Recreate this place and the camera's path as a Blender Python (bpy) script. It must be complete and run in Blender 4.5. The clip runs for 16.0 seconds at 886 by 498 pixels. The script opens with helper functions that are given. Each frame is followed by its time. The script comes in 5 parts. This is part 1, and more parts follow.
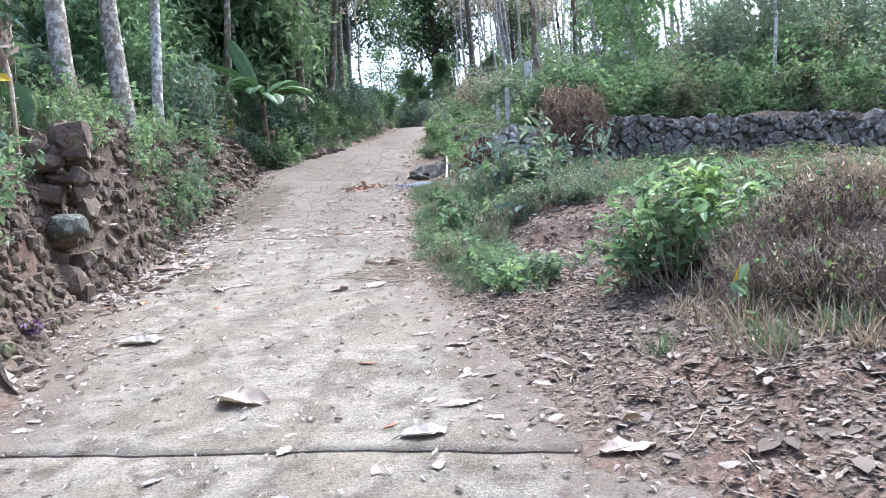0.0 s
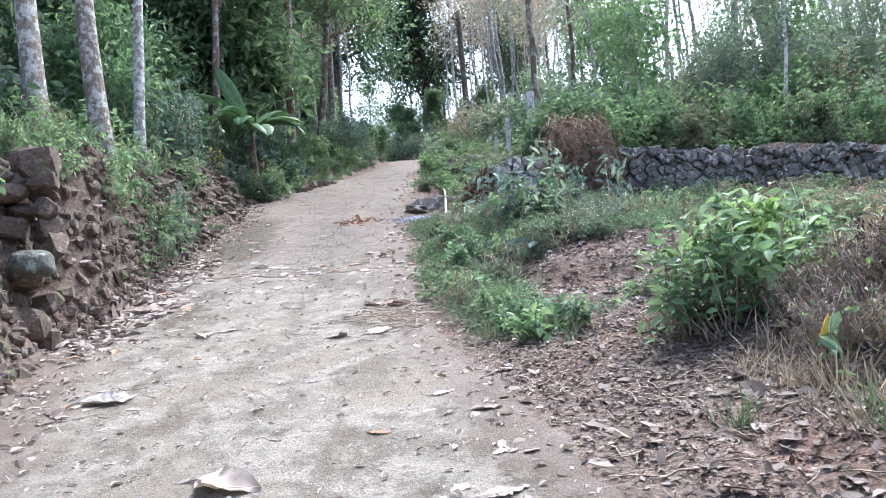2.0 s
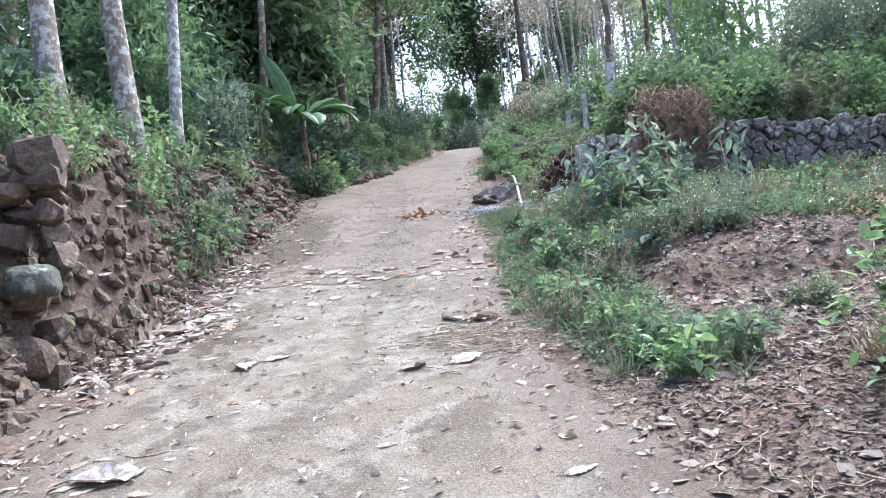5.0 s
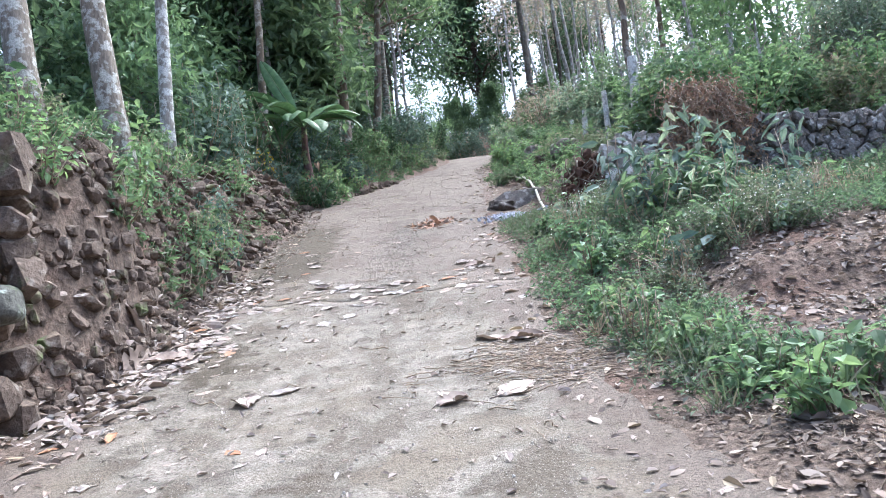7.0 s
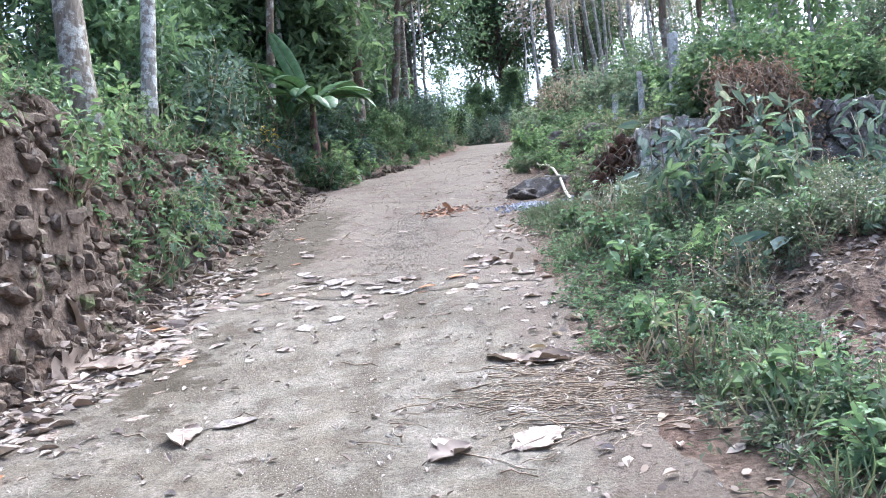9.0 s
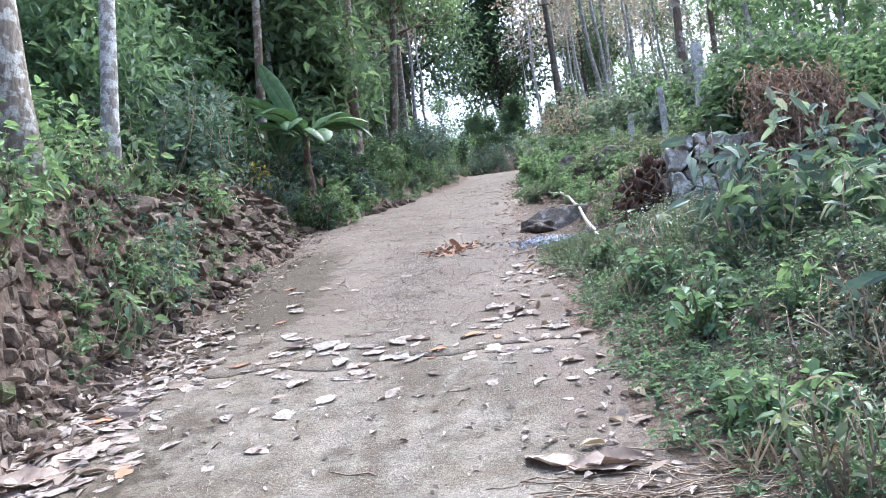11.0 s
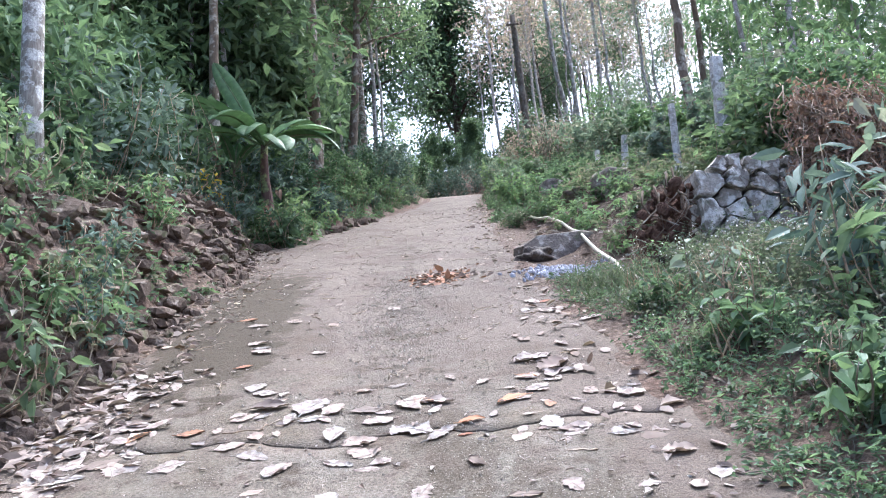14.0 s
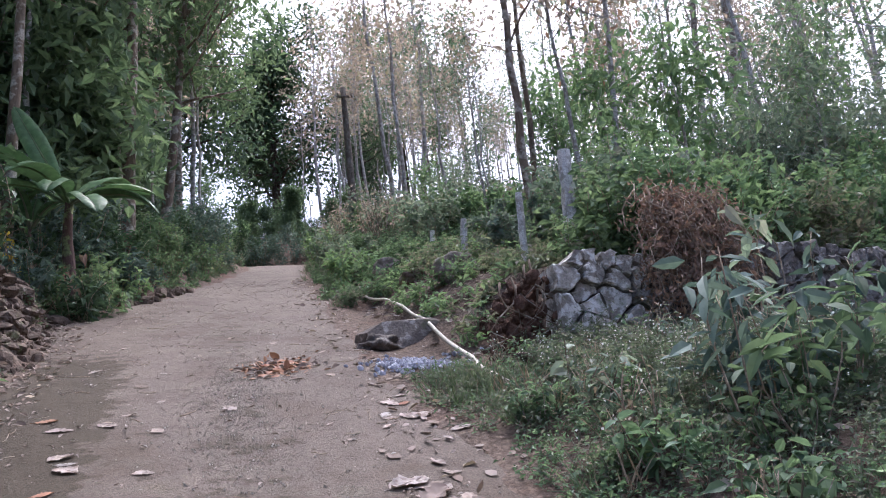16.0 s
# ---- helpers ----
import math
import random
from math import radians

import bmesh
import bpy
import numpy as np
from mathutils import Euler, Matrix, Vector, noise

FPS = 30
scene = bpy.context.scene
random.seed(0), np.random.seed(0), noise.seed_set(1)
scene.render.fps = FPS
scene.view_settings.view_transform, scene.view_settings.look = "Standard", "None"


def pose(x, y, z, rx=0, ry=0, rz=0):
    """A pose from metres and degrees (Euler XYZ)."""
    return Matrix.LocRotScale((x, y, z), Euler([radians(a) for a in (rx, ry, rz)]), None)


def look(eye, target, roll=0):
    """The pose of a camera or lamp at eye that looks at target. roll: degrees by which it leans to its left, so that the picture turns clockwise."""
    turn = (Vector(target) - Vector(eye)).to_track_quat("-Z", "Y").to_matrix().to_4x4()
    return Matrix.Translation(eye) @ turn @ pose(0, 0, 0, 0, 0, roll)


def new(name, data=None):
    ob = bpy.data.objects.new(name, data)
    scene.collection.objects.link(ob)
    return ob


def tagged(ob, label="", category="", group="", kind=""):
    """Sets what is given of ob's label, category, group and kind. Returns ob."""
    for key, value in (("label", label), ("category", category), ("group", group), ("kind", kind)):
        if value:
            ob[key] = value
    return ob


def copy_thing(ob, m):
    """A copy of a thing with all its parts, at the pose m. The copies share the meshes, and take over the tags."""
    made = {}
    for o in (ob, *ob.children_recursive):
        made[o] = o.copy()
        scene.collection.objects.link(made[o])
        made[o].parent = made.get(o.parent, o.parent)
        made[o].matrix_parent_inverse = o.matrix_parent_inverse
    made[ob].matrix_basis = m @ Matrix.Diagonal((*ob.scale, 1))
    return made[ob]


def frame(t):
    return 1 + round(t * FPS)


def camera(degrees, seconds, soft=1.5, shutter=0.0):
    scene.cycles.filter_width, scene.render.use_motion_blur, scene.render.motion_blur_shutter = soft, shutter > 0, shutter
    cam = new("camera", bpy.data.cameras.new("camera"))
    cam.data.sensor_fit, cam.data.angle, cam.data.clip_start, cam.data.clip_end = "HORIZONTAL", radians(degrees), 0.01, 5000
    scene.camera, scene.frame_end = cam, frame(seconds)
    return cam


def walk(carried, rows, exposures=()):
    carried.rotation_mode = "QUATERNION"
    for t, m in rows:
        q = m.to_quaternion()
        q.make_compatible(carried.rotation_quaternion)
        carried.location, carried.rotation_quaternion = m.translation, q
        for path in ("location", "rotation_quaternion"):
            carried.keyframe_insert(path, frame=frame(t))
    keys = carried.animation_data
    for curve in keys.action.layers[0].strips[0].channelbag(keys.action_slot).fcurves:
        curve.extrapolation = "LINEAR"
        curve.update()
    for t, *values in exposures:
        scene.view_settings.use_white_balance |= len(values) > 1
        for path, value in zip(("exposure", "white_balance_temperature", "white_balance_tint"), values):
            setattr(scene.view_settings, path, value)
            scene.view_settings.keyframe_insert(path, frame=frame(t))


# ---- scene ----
cam = camera(57.7, 16.0, soft=1.0)
METRES, EYE, TILT, LEAN, TURN = 8.8, 1.45, 0.0, 0.0, -0.8
ROWS = [
    (0.0, 0.0, 0.0, 0.0, 0.55, 7.6, 4.15),
    (0.5, 0.0003, 0.0291, 0.0057, 0.92, 8.54, 5.59),
    (1.0, -0.0045, 0.0513, 0.0126, 3.96, 10.36, 4.22),
    (1.5, -0.0145, 0.0825, 0.0205, 2.53, 11.5, 4.38),
    (2.0, -0.0249, 0.1019, 0.0225, -0.35, 9.99, 4.22),
    (2.5, -0.0261, 0.1353, 0.0279, 1.08, 10.55, 5.31),
    (3.0, -0.0309, 0.1635, 0.0343, 2.79, 9.76, 4.92),
    (3.5, -0.0419, 0.1963, 0.0433, 0.54, 10.94, 4.9),
    (4.0, -0.0509, 0.2209, 0.0437, -1.53, 9.15, 5.14),
    (4.5, -0.0554, 0.2564, 0.0567, 3.0, 9.39, 4.47),
    (7.0, -0.0935, 0.4059, 0.088, 4.02, 10.54, 6.33),
    (7.5, -0.1014, 0.4376, 0.0966, 0.57, 8.97, 5.58),
    (8.0, -0.0931, 0.4782, 0.1043, 3.29, 10.55, 6.09),
    (8.5, -0.0866, 0.5073, 0.1096, 5.83, 10.23, 5.96),
    (9.0, -0.0927, 0.545, 0.1176, 4.85, 9.76, 4.19),
    (9.5, -0.095, 0.5747, 0.1231, 3.07, 10.24, 3.9),
    (10.0, -0.0935, 0.6115, 0.1366, 5.79, 11.86, 6.23),
    (12.5, -0.1477, 0.7714, 0.1828, 2.68, 12.1, 6.92),
    (13.0, -0.1582, 0.7949, 0.1916, -0.65, 12.29, 6.01),
    (13.5, -0.1629, 0.8234, 0.2019, 1.2, 12.93, 5.08),
    (14.0, -0.174, 0.8483, 0.2059, 1.14, 13.3, 5.01),
    (14.5, -0.19, 0.8699, 0.2209, -3.46, 13.98, 6.53),
    (15.0, -0.2002, 0.8863, 0.2243, -5.46, 13.76, 6.68),
    (15.5, -0.2025, 0.9072, 0.2361, -8.55, 14.65, 6.98),
    (16.0, -0.2094, 0.9207, 0.2485, -12.51, 16.95, 6.0),
]
walk(cam, [(t, pose(0, 0, EYE, TILT, LEAN, TURN) @ pose(METRES * x, METRES * y, METRES * z, 90 + pitch, roll, yaw)) for t, x, y, z, yaw, pitch, roll in ROWS],
     [(0.0, 2.22, 5330, 4), (12.5, 2.19, 5330, 6), (13.5, 2.22, 5380, 8), (14.0, 2.2, 5380, 8), (14.5, 1.87, 5380, 9), (15.2, 1.79, 5430, 10), (16.0, 1.5, 5560, 15)])

# ---- light: an overcast evening sky, no clear shadows ----
world = bpy.data.worlds.new("overcast_sky")
scene.world = world
world.use_nodes = True
wn = world.node_tree
sky = wn.nodes.new("ShaderNodeTexSky")
sky.sky_type = "NISHITA"
sky.sun_disc = False
sky.sun_elevation, sky.sun_rotation = radians(63), radians(35)
sky.air_density, sky.dust_density, sky.ozone_density = 0.7, 8.0, 1.0
wn.links.new(sky.outputs[0], wn.nodes["Background"].inputs[0])
wn.nodes["Background"].inputs[1].default_value = 0.15
sun_data = bpy.data.lights.new("sun", "SUN")
sun_data.energy, sun_data.angle, sun_data.color = 1.3, radians(50), (1.0, 0.97, 0.93)
sun = new("sun", sun_data)
sun.matrix_world = look((0, 0, 60), (-9, -13, 28))

# ---- small tools ----
rng = np.random.default_rng(7)


def lerp(y, table):
    return np.interp(y, [p[0] for p in table], [p[1] for p in table])


def smooth(v):
    v = np.clip(v, 0, 1)
    return v * v * (3 - 2 * v)


def vnoise(x, y, seed=0):
    """Smooth value noise in the plane, -1 to 1."""
    x, y = np.asarray(x, float), np.asarray(y, float)
    xi, yi = np.floor(x), np.floor(y)

    def corner(a, b):
        s = np.sin(a * 127.1 + b * 311.7 + seed * 74.7) * 43758.5453
        return s - np.floor(s)

    fx, fy = smooth(x - xi), smooth(y - yi)
    low = corner(xi, yi) * (1 - fx) + corner(xi + 1, yi) * fx
    high = corner(xi, yi + 1) * (1 - fx) + corner(xi + 1, yi + 1) * fx
    return 2 * (low * (1 - fy) + high * fy) - 1


def unit(v):
    return v / np.maximum(np.linalg.norm(v, axis=-1, keepdims=True), 1e-9)


class Soup:
    """Collects triangles, then makes one mesh of them."""

    def __init__(self):
        self.v, self.f, self.m, self.n = [], [], [], 0

    def add(self, v, f, mat=0):
        v, f = np.asarray(v, float).reshape(-1, 3), np.asarray(f, int).reshape(-1, 3)
        self.v.append(v)
        self.f.append(f + self.n)
        self.m.append(np.full(len(f), mat))
        self.n += len(v)
        return self

    def mesh(self, name, mats, soft=False):
        v, f, m = np.concatenate(self.v), np.concatenate(self.f), np.concatenate(self.m)
        me = bpy.data.meshes.new(name)
        me.vertices.add(len(v))
        me.vertices.foreach_set("co", v.ravel())
        me.loops.add(3 * len(f))
        me.loops.foreach_set("vertex_index", f.ravel().astype(np.int32))
        me.polygons.add(len(f))
        me.polygons.foreach_set("loop_start", np.arange(0, 3 * len(f), 3, dtype=np.int32))
        for mat in mats:
            me.materials.append(mat)
        me.polygons.foreach_set("material_index", m.astype(np.int32))
        me.polygons.foreach_set("use_smooth", np.full(len(f), soft))
        me.update(calc_edges=True)
        return me


def child(name, mesh, parent, label=""):
    ob = new(name, mesh)
    ob.parent = parent
    return tagged(ob, label)


def tube(points, radii, sides=7, wobble=0.0):
    """A round tapered sweep along points."""
    p, r = np.asarray(points, float), np.asarray(radii, float)
    t = unit(np.gradient(p, axis=0))
    ref = np.where(np.abs(t[:, 2:3]) > 0.9, [[1.0, 0, 0]], [[0, 0, 1.0]])
    a = unit(np.cross(t, ref))
    b = np.cross(t, a)
    ang = np.linspace(0, 2 * np.pi, sides, endpoint=False)
    rad = r[:, None] * (1 + wobble * rng.normal(size=(len(p), sides)))
    ring = p[:, None] + rad[..., None] * (np.cos(ang)[None, :, None] * a[:, None] + np.sin(ang)[None, :, None] * b[:, None])
    v = np.concatenate([ring.reshape(-1, 3), p[:1], p[-1:]])
    f = []
    n = len(p)
    for i in range(n - 1):
        for j in range(sides):
            k = (j + 1) % sides
            q = i * sides
            f += [(q + j, q + k, q + sides + k), (q + j, q + sides + k, q + sides + j)]
    for j in range(sides):
        k = (j + 1) % sides
        f += [(n * sides, k, j), (n * sides + 1, (n - 1) * sides + j, (n - 1) * sides + k)]
    return v, f


def leaves(pos, way, up, length, width, fine=False, fold=0.18, droop=0.15):
    """Many leaves at once: base points, directions, up sides, lengths, widths."""
    n = len(pos)
    way = unit(way)
    side = unit(np.cross(way, up))
    nor = np.cross(side, way)
    length, width = np.broadcast_to(length, n)[:, None], np.broadcast_to(width, n)[:, None]
    if not fine:
        v = np.stack([pos,
                      pos + way * length * 0.5 + side * width * 0.5 + nor * width * fold,
                      pos + way * length - nor * length * droop,
                      pos + way * length * 0.45 - side * width * 0.5 + nor * width * fold], 1)
        f = np.array([(0, 1, 2), (0, 2, 3)])
    else:
        def at(s, w, lift):
            return pos + way * length * s + side * width * w + nor * (width * lift - length * droop * s * s)
        v = np.stack([at(0, 0, 0), at(0.35, 0, 0), at(0.72, 0, 0), at(1, 0, 0),
                      at(0.28, 0.46, fold), at(0.66, 0.38, fold), at(0.28, -0.46, fold), at(0.66, -0.38, fold)], 1)
        f = np.array([(0, 4, 1), (1, 4, 5), (1, 5, 2), (2, 5, 3), (0, 1, 6), (1, 7, 6), (1, 2, 7), (2, 3, 7)])
    k = v.shape[1]
    return v.reshape(-1, 3), (f[None] + (np.arange(n) * k)[:, None, None]).reshape(-1, 3)


def cloud(n):
    return unit(rng.normal(size=(n, 3)))


# ---- materials ----
def material(name, rough=0.85, spec=0.3):
    mat = bpy.data.materials.new(name)
    mat.use_nodes = True
    nt = mat.node_tree
    b = nt.nodes["Principled BSDF"]
    b.inputs["Roughness"].default_value = rough
    b.inputs["Specular IOR Level"].default_value = spec
    return mat, nt, b


def node(nt, kind, **inputs):
    n = nt.nodes.new(kind)
    for key, value in inputs.items():
        n.inputs[key].default_value = value
    return n


def ramp(nt, source, *stops):
    n = nt.nodes.new("ShaderNodeValToRGB")
    el = n.color_ramp.elements
    while len(el) < len(stops):
        el.new(0.5)
    for e, (p, c) in zip(el, stops):
        e.position, e.color = p, (*c, 1) if len(c) == 3 else c
    nt.links.new(source, n.inputs[0])
    return n.outputs[0]


def mix(nt, fac, a, b, how="MIX"):
    n = nt.nodes.new("ShaderNodeMix")
    n.data_type, n.blend_type = "RGBA", how
    for socket, value in ((n.inputs[0], fac), (n.inputs[6], a), (n.inputs[7], b)):
        if isinstance(value, (int, float)):
            socket.default_value = value
        elif isinstance(value, tuple):
            socket.default_value = (*value, 1)
        else:
            nt.links.new(value, socket)
    return n.outputs[2]


def grain(nt, scale, detail=6.0, where=None, rough=0.6):
    n = node(nt, "ShaderNodeTexNoise", Scale=scale, Detail=detail, Roughness=rough)
    if where is None:
        where = nt.nodes.new("ShaderNodeTexCoord").outputs["Object"]
    nt.links.new(where, n.inputs["Vector"])
    return n.outputs["Fac"]


def bump(nt, b, height, strength=0.5, distance=0.02):
    n = node(nt, "ShaderNodeBump", Strength=strength, Distance=distance)
    nt.links.new(height, n.inputs["Height"])
    nt.links.new(n.outputs[0], b.inputs["Normal"])


def place_of(nt):
    return nt.nodes.new("ShaderNodeNewGeometry").outputs["Position"]


def leaf_material(name, *colours, rough=0.55, through_light=0.35, spec=0.3, patch=None):
    """Leaves: each one of its own tint, thin enough to pass some light."""
    mat, nt, b = material(name, rough, spec)
    geo = nt.nodes.new("ShaderNodeNewGeometry")
    stops = [(i / max(1, len(colours) - 1), c) for i, c in enumerate(colours)]
    info = nt.nodes.new("ShaderNodeObjectInfo")
    both = nt.nodes.new("ShaderNodeMath")
    both.operation = "ADD"
    nt.links.new(geo.outputs["Random Per Island"], both.inputs[0])
    nt.links.new(info.outputs["Random"], both.inputs[1])
    wrapped = nt.nodes.new("ShaderNodeMath")
    wrapped.operation = "FRACT"
    nt.links.new(both.outputs[0], wrapped.inputs[0])
    tint = ramp(nt, wrapped.outputs[0], *stops)
    blotch = ramp(nt, grain(nt, 9.0, 3.0, geo.outputs["Position"]), (0.3, (0.72, 0.72, 0.72)), (0.75, (1.18, 1.18, 1.18)))
    if patch:
        stain = ramp(nt, grain(nt, 26.0, 4.0, geo.outputs["Position"]), (0.46, (0, 0, 0)), (0.6, (1, 1, 1)))
        tint = mix(nt, stain, tint, patch)
    own = ramp(nt, info.outputs["Random"], (0.0, (0.8, 0.82, 0.8)), (1.0, (1.15, 1.12, 1.0)))
    col = mix(nt, 1.0, mix(nt, 1.0, tint, blotch, "MULTIPLY"), own, "MULTIPLY")
    nt.links.new(col, b.inputs["Base Color"])
    tr = nt.nodes.new("ShaderNodeBsdfTranslucent")
    nt.links.new(mix(nt, 1.0, col, (1.08, 1.02, 0.88), "MULTIPLY"), tr.inputs[0])
    ms = node(nt, "ShaderNodeMixShader", Fac=through_light)
    nt.links.new(b.outputs[0], ms.inputs[1])
    nt.links.new(tr.outputs[0], ms.inputs[2])
    nt.links.new(ms.outputs[0], nt.nodes["Material Output"].inputs[0])
    return mat


def bark_material(name, dark, light, patch, amount=0.5, scale=7.0):
    mat, nt, b = material(name, 0.9, 0.15)
    co = nt.nodes.new("ShaderNodeTexCoord").outputs["Object"]
    mapping = node(nt, "ShaderNodeMapping", Scale=(1, 1, 0.25))
    nt.links.new(co, mapping.inputs[0])
    fibre = grain(nt, scale * 4, 8.0, mapping.outputs[0])
    base = ramp(nt, fibre, (0.3, dark), (0.7, light))
    spots = ramp(nt, grain(nt, scale, 5.0, co), (0.56 - amount * 0.2, (0, 0, 0)), (0.64 - amount * 0.2, (1, 1, 1)))
    fine = ramp(nt, grain(nt, scale * 6, 3.0, co), (0.35, (0.55, 0.55, 0.55)), (0.65, (1.05, 1.05, 1.05)))
    col = mix(nt, spots, base, mix(nt, 1.0, fine, patch, "MULTIPLY"))
    nt.links.new(col, b.inputs["Base Color"])
    bump(nt, b, fibre, 0.7, 0.02)
    return mat


def stone_material(name, dark, light, lichen, lichen_amount, moss=0.0):
    mat, nt, b = material(name, 0.9, 0.2)
    where = place_of(nt)
    big = grain(nt, 3.0, 8.0, where)
    fine = grain(nt, 28.0, 6.0, where)
    base = ramp(nt, fine, (0.25, dark), (0.75, light))
    info = nt.nodes.new("ShaderNodeObjectInfo")
    base = mix(nt, 1.0, base, ramp(nt, info.outputs["Random"], (0.0, (0.68, 0.66, 0.64)), (1.0, (1.18, 1.15, 1.12))), "MULTIPLY")
    spots = ramp(nt, grain(nt, 9.0, 7.0, where), (0.62 - lichen_amount * 0.25, (0, 0, 0)), (0.72 - lichen_amount * 0.25, (1, 1, 1)))
    col = mix(nt, spots, base, lichen)
    if moss:
        green = ramp(nt, big, (0.62 - moss * 0.2, (0, 0, 0)), (0.75 - moss * 0.2, (1, 1, 1)))
        col = mix(nt, green, col, (0.10, 0.12, 0.05))
    nt.links.new(col, b.inputs["Base Color"])
    bump(nt, b, mix(nt, 0.5, fine, grain(nt, 9.0, 7.0, where)), 1.0, 0.04)
    return mat


def soil_material():
    mat, nt, b = material("forest_soil", 0.95, 0.1)
    where = place_of(nt)
    fine = grain(nt, 22.0, 10.0, where, 0.7)
    patch = grain(nt, 0.9, 6.0, where)
    crumbs = node(nt, "ShaderNodeTexVoronoi", Scale=34.0)
    nt.links.new(where, crumbs.inputs["Vector"])
    base = ramp(nt, fine, (0.3, (0.07, 0.053, 0.042)), (0.55, (0.165, 0.13, 0.106)), (0.8, (0.26, 0.215, 0.185)))
    red = ramp(nt, fine, (0.3, (0.085, 0.054, 0.041)), (0.8, (0.24, 0.165, 0.132)))
    col = mix(nt, ramp(nt, patch, (0.48, (0, 0, 0)), (0.66, (1, 1, 1))), base, red)
    chips = ramp(nt, crumbs.outputs["Color"], (0.2, (0.65, 0.62, 0.6)), (0.8, (1.3, 1.22, 1.18)))
    col = mix(nt, 0.7, col, chips, "MULTIPLY")
    nt.links.new(col, b.inputs["Base Color"])
    bump(nt, b, fine, 1.0, 0.05)
    return mat


def road_material():
    mat, nt, b = material("worn_concrete", 0.88, 0.25)
    where = place_of(nt)
    fine = grain(nt, 60.0, 8.0, where, 0.75)
    mid = grain(nt, 4.5, 8.0, where)
    wide = grain(nt, 1.1, 7.0, where, 0.65)
    specks = node(nt, "ShaderNodeTexVoronoi", Scale=70.0)
    nt.links.new(where, specks.inputs["Vector"])
    base = ramp(nt, fine, (0.30, (0.085, 0.076, 0.066)), (0.5, (0.235, 0.213, 0.187)), (0.72, (0.39, 0.365, 0.335)))
    stain = ramp(nt, mid, (0.36, (0.48, 0.44, 0.395)), (0.5, (0.96, 0.945, 0.925)), (0.64, (1.3, 1.28, 1.27)))
    col = mix(nt, 1.0, base, stain, "MULTIPLY")
    col = mix(nt, ramp(nt, wide, (0.44, (0, 0, 0)), (0.58, (0.8, 0.8, 0.8))), col, mix(nt, 1.0, base, (0.6, 0.53, 0.44), "MULTIPLY"))
    stretch = node(nt, "ShaderNodeMapping", Scale=(1.0, 0.5, 0.3))
    nt.links.new(where, stretch.inputs[0])
    gritty = ramp(nt, grain(nt, 2.4, 9.0, stretch.outputs[0], 0.7), (0.5, (0, 0, 0)), (0.58, (1, 1, 1)))
    col = mix(nt, mix(nt, 1.0, gritty, (0.85, 0.85, 0.85), "MULTIPLY"), col, mix(nt, 1.0, base, (0.5, 0.45, 0.39), "MULTIPLY"))
    pebble = ramp(nt, specks.outputs["Distance"], (0.12, (1, 1, 1)), (0.22, (0, 0, 0)))
    col = mix(nt, mix(nt, 1.0, pebble, gritty, "MULTIPLY"), col, (0.5, 0.48, 0.45))
    att = nt.nodes.new("ShaderNodeAttribute")
    att.attribute_name = "dirt"
    fringe = nt.nodes.new("ShaderNodeMath")
    fringe.operation = "MULTIPLY_ADD"
    nt.links.new(mid, fringe.inputs[0])
    fringe.inputs[1].default_value = 1.1
    nt.links.new(att.outputs["Fac"], fringe.inputs[2])
    soil = ramp(nt, fine, (0.3, (0.08, 0.062, 0.050)), (0.75, (0.235, 0.19, 0.16)))
    col = mix(nt, ramp(nt, fringe.outputs[0], (0.8, (0, 0, 0)), (1.1, (1, 1, 1))), col, soil)
    col = mix(nt, 1.0, col, ramp(nt, wide, (0.38, (0.74, 0.70, 0.65)), (0.5, (0.96, 0.95, 0.93)), (0.62, (1.08, 1.07, 1.05))), "MULTIPLY")
    wet = nt.nodes.new("ShaderNodeAttribute")
    wet.attribute_name = "damp"
    moss = nt.nodes.new("ShaderNodeMath")
    moss.operation = "MULTIPLY_ADD"
    nt.links.new(mid, moss.inputs[0])
    moss.inputs[1].default_value = 3.0
    nt.links.new(wet.outputs["Fac"], moss.inputs[2])
    half = nt.nodes.new("ShaderNodeMath")
    half.operation = "MULTIPLY"
    nt.links.new(moss.outputs[0], half.inputs[0])
    half.inputs[1].default_value = 0.4
    col = mix(nt, ramp(nt, half.outputs[0], (0.74, (0, 0, 0)), (0.86, (0.9, 0.9, 0.9))), col, mix(nt, 1.0, base, (0.25, 0.21, 0.155), "MULTIPLY"))
    nt.links.new(col, b.inputs["Base Color"])
    bump(nt, b, mix(nt, 0.5, fine, mid), 1.0, 0.04)
    return mat


SOIL, ROAD = soil_material(), road_material()
BARK_PALE = bark_material("lichen_bark", (0.10, 0.082, 0.066), (0.24, 0.205, 0.17), (0.46, 0.45, 0.41), 0.4, 9.0)
BARK_WHITE = bark_material("whitish_bark", (0.13, 0.115, 0.10), (0.31, 0.29, 0.26), (0.58, 0.58, 0.56), 0.5, 11.0)
BARK_GREY = bark_material("rubber_bark", (0.16, 0.145, 0.13), (0.34, 0.315, 0.29), (0.52, 0.51, 0.49), 0.45, 7.0)
BARK_BROWN = bark_material("brown_bark", (0.08, 0.06, 0.045), (0.21, 0.165, 0.125), (0.40, 0.37, 0.32), 0.28, 4.0)
BARK_DARK = bark_material("dark_bark", (0.035, 0.028, 0.022), (0.10, 0.08, 0.062), (0.18, 0.16, 0.14), 0.15, 4.0)
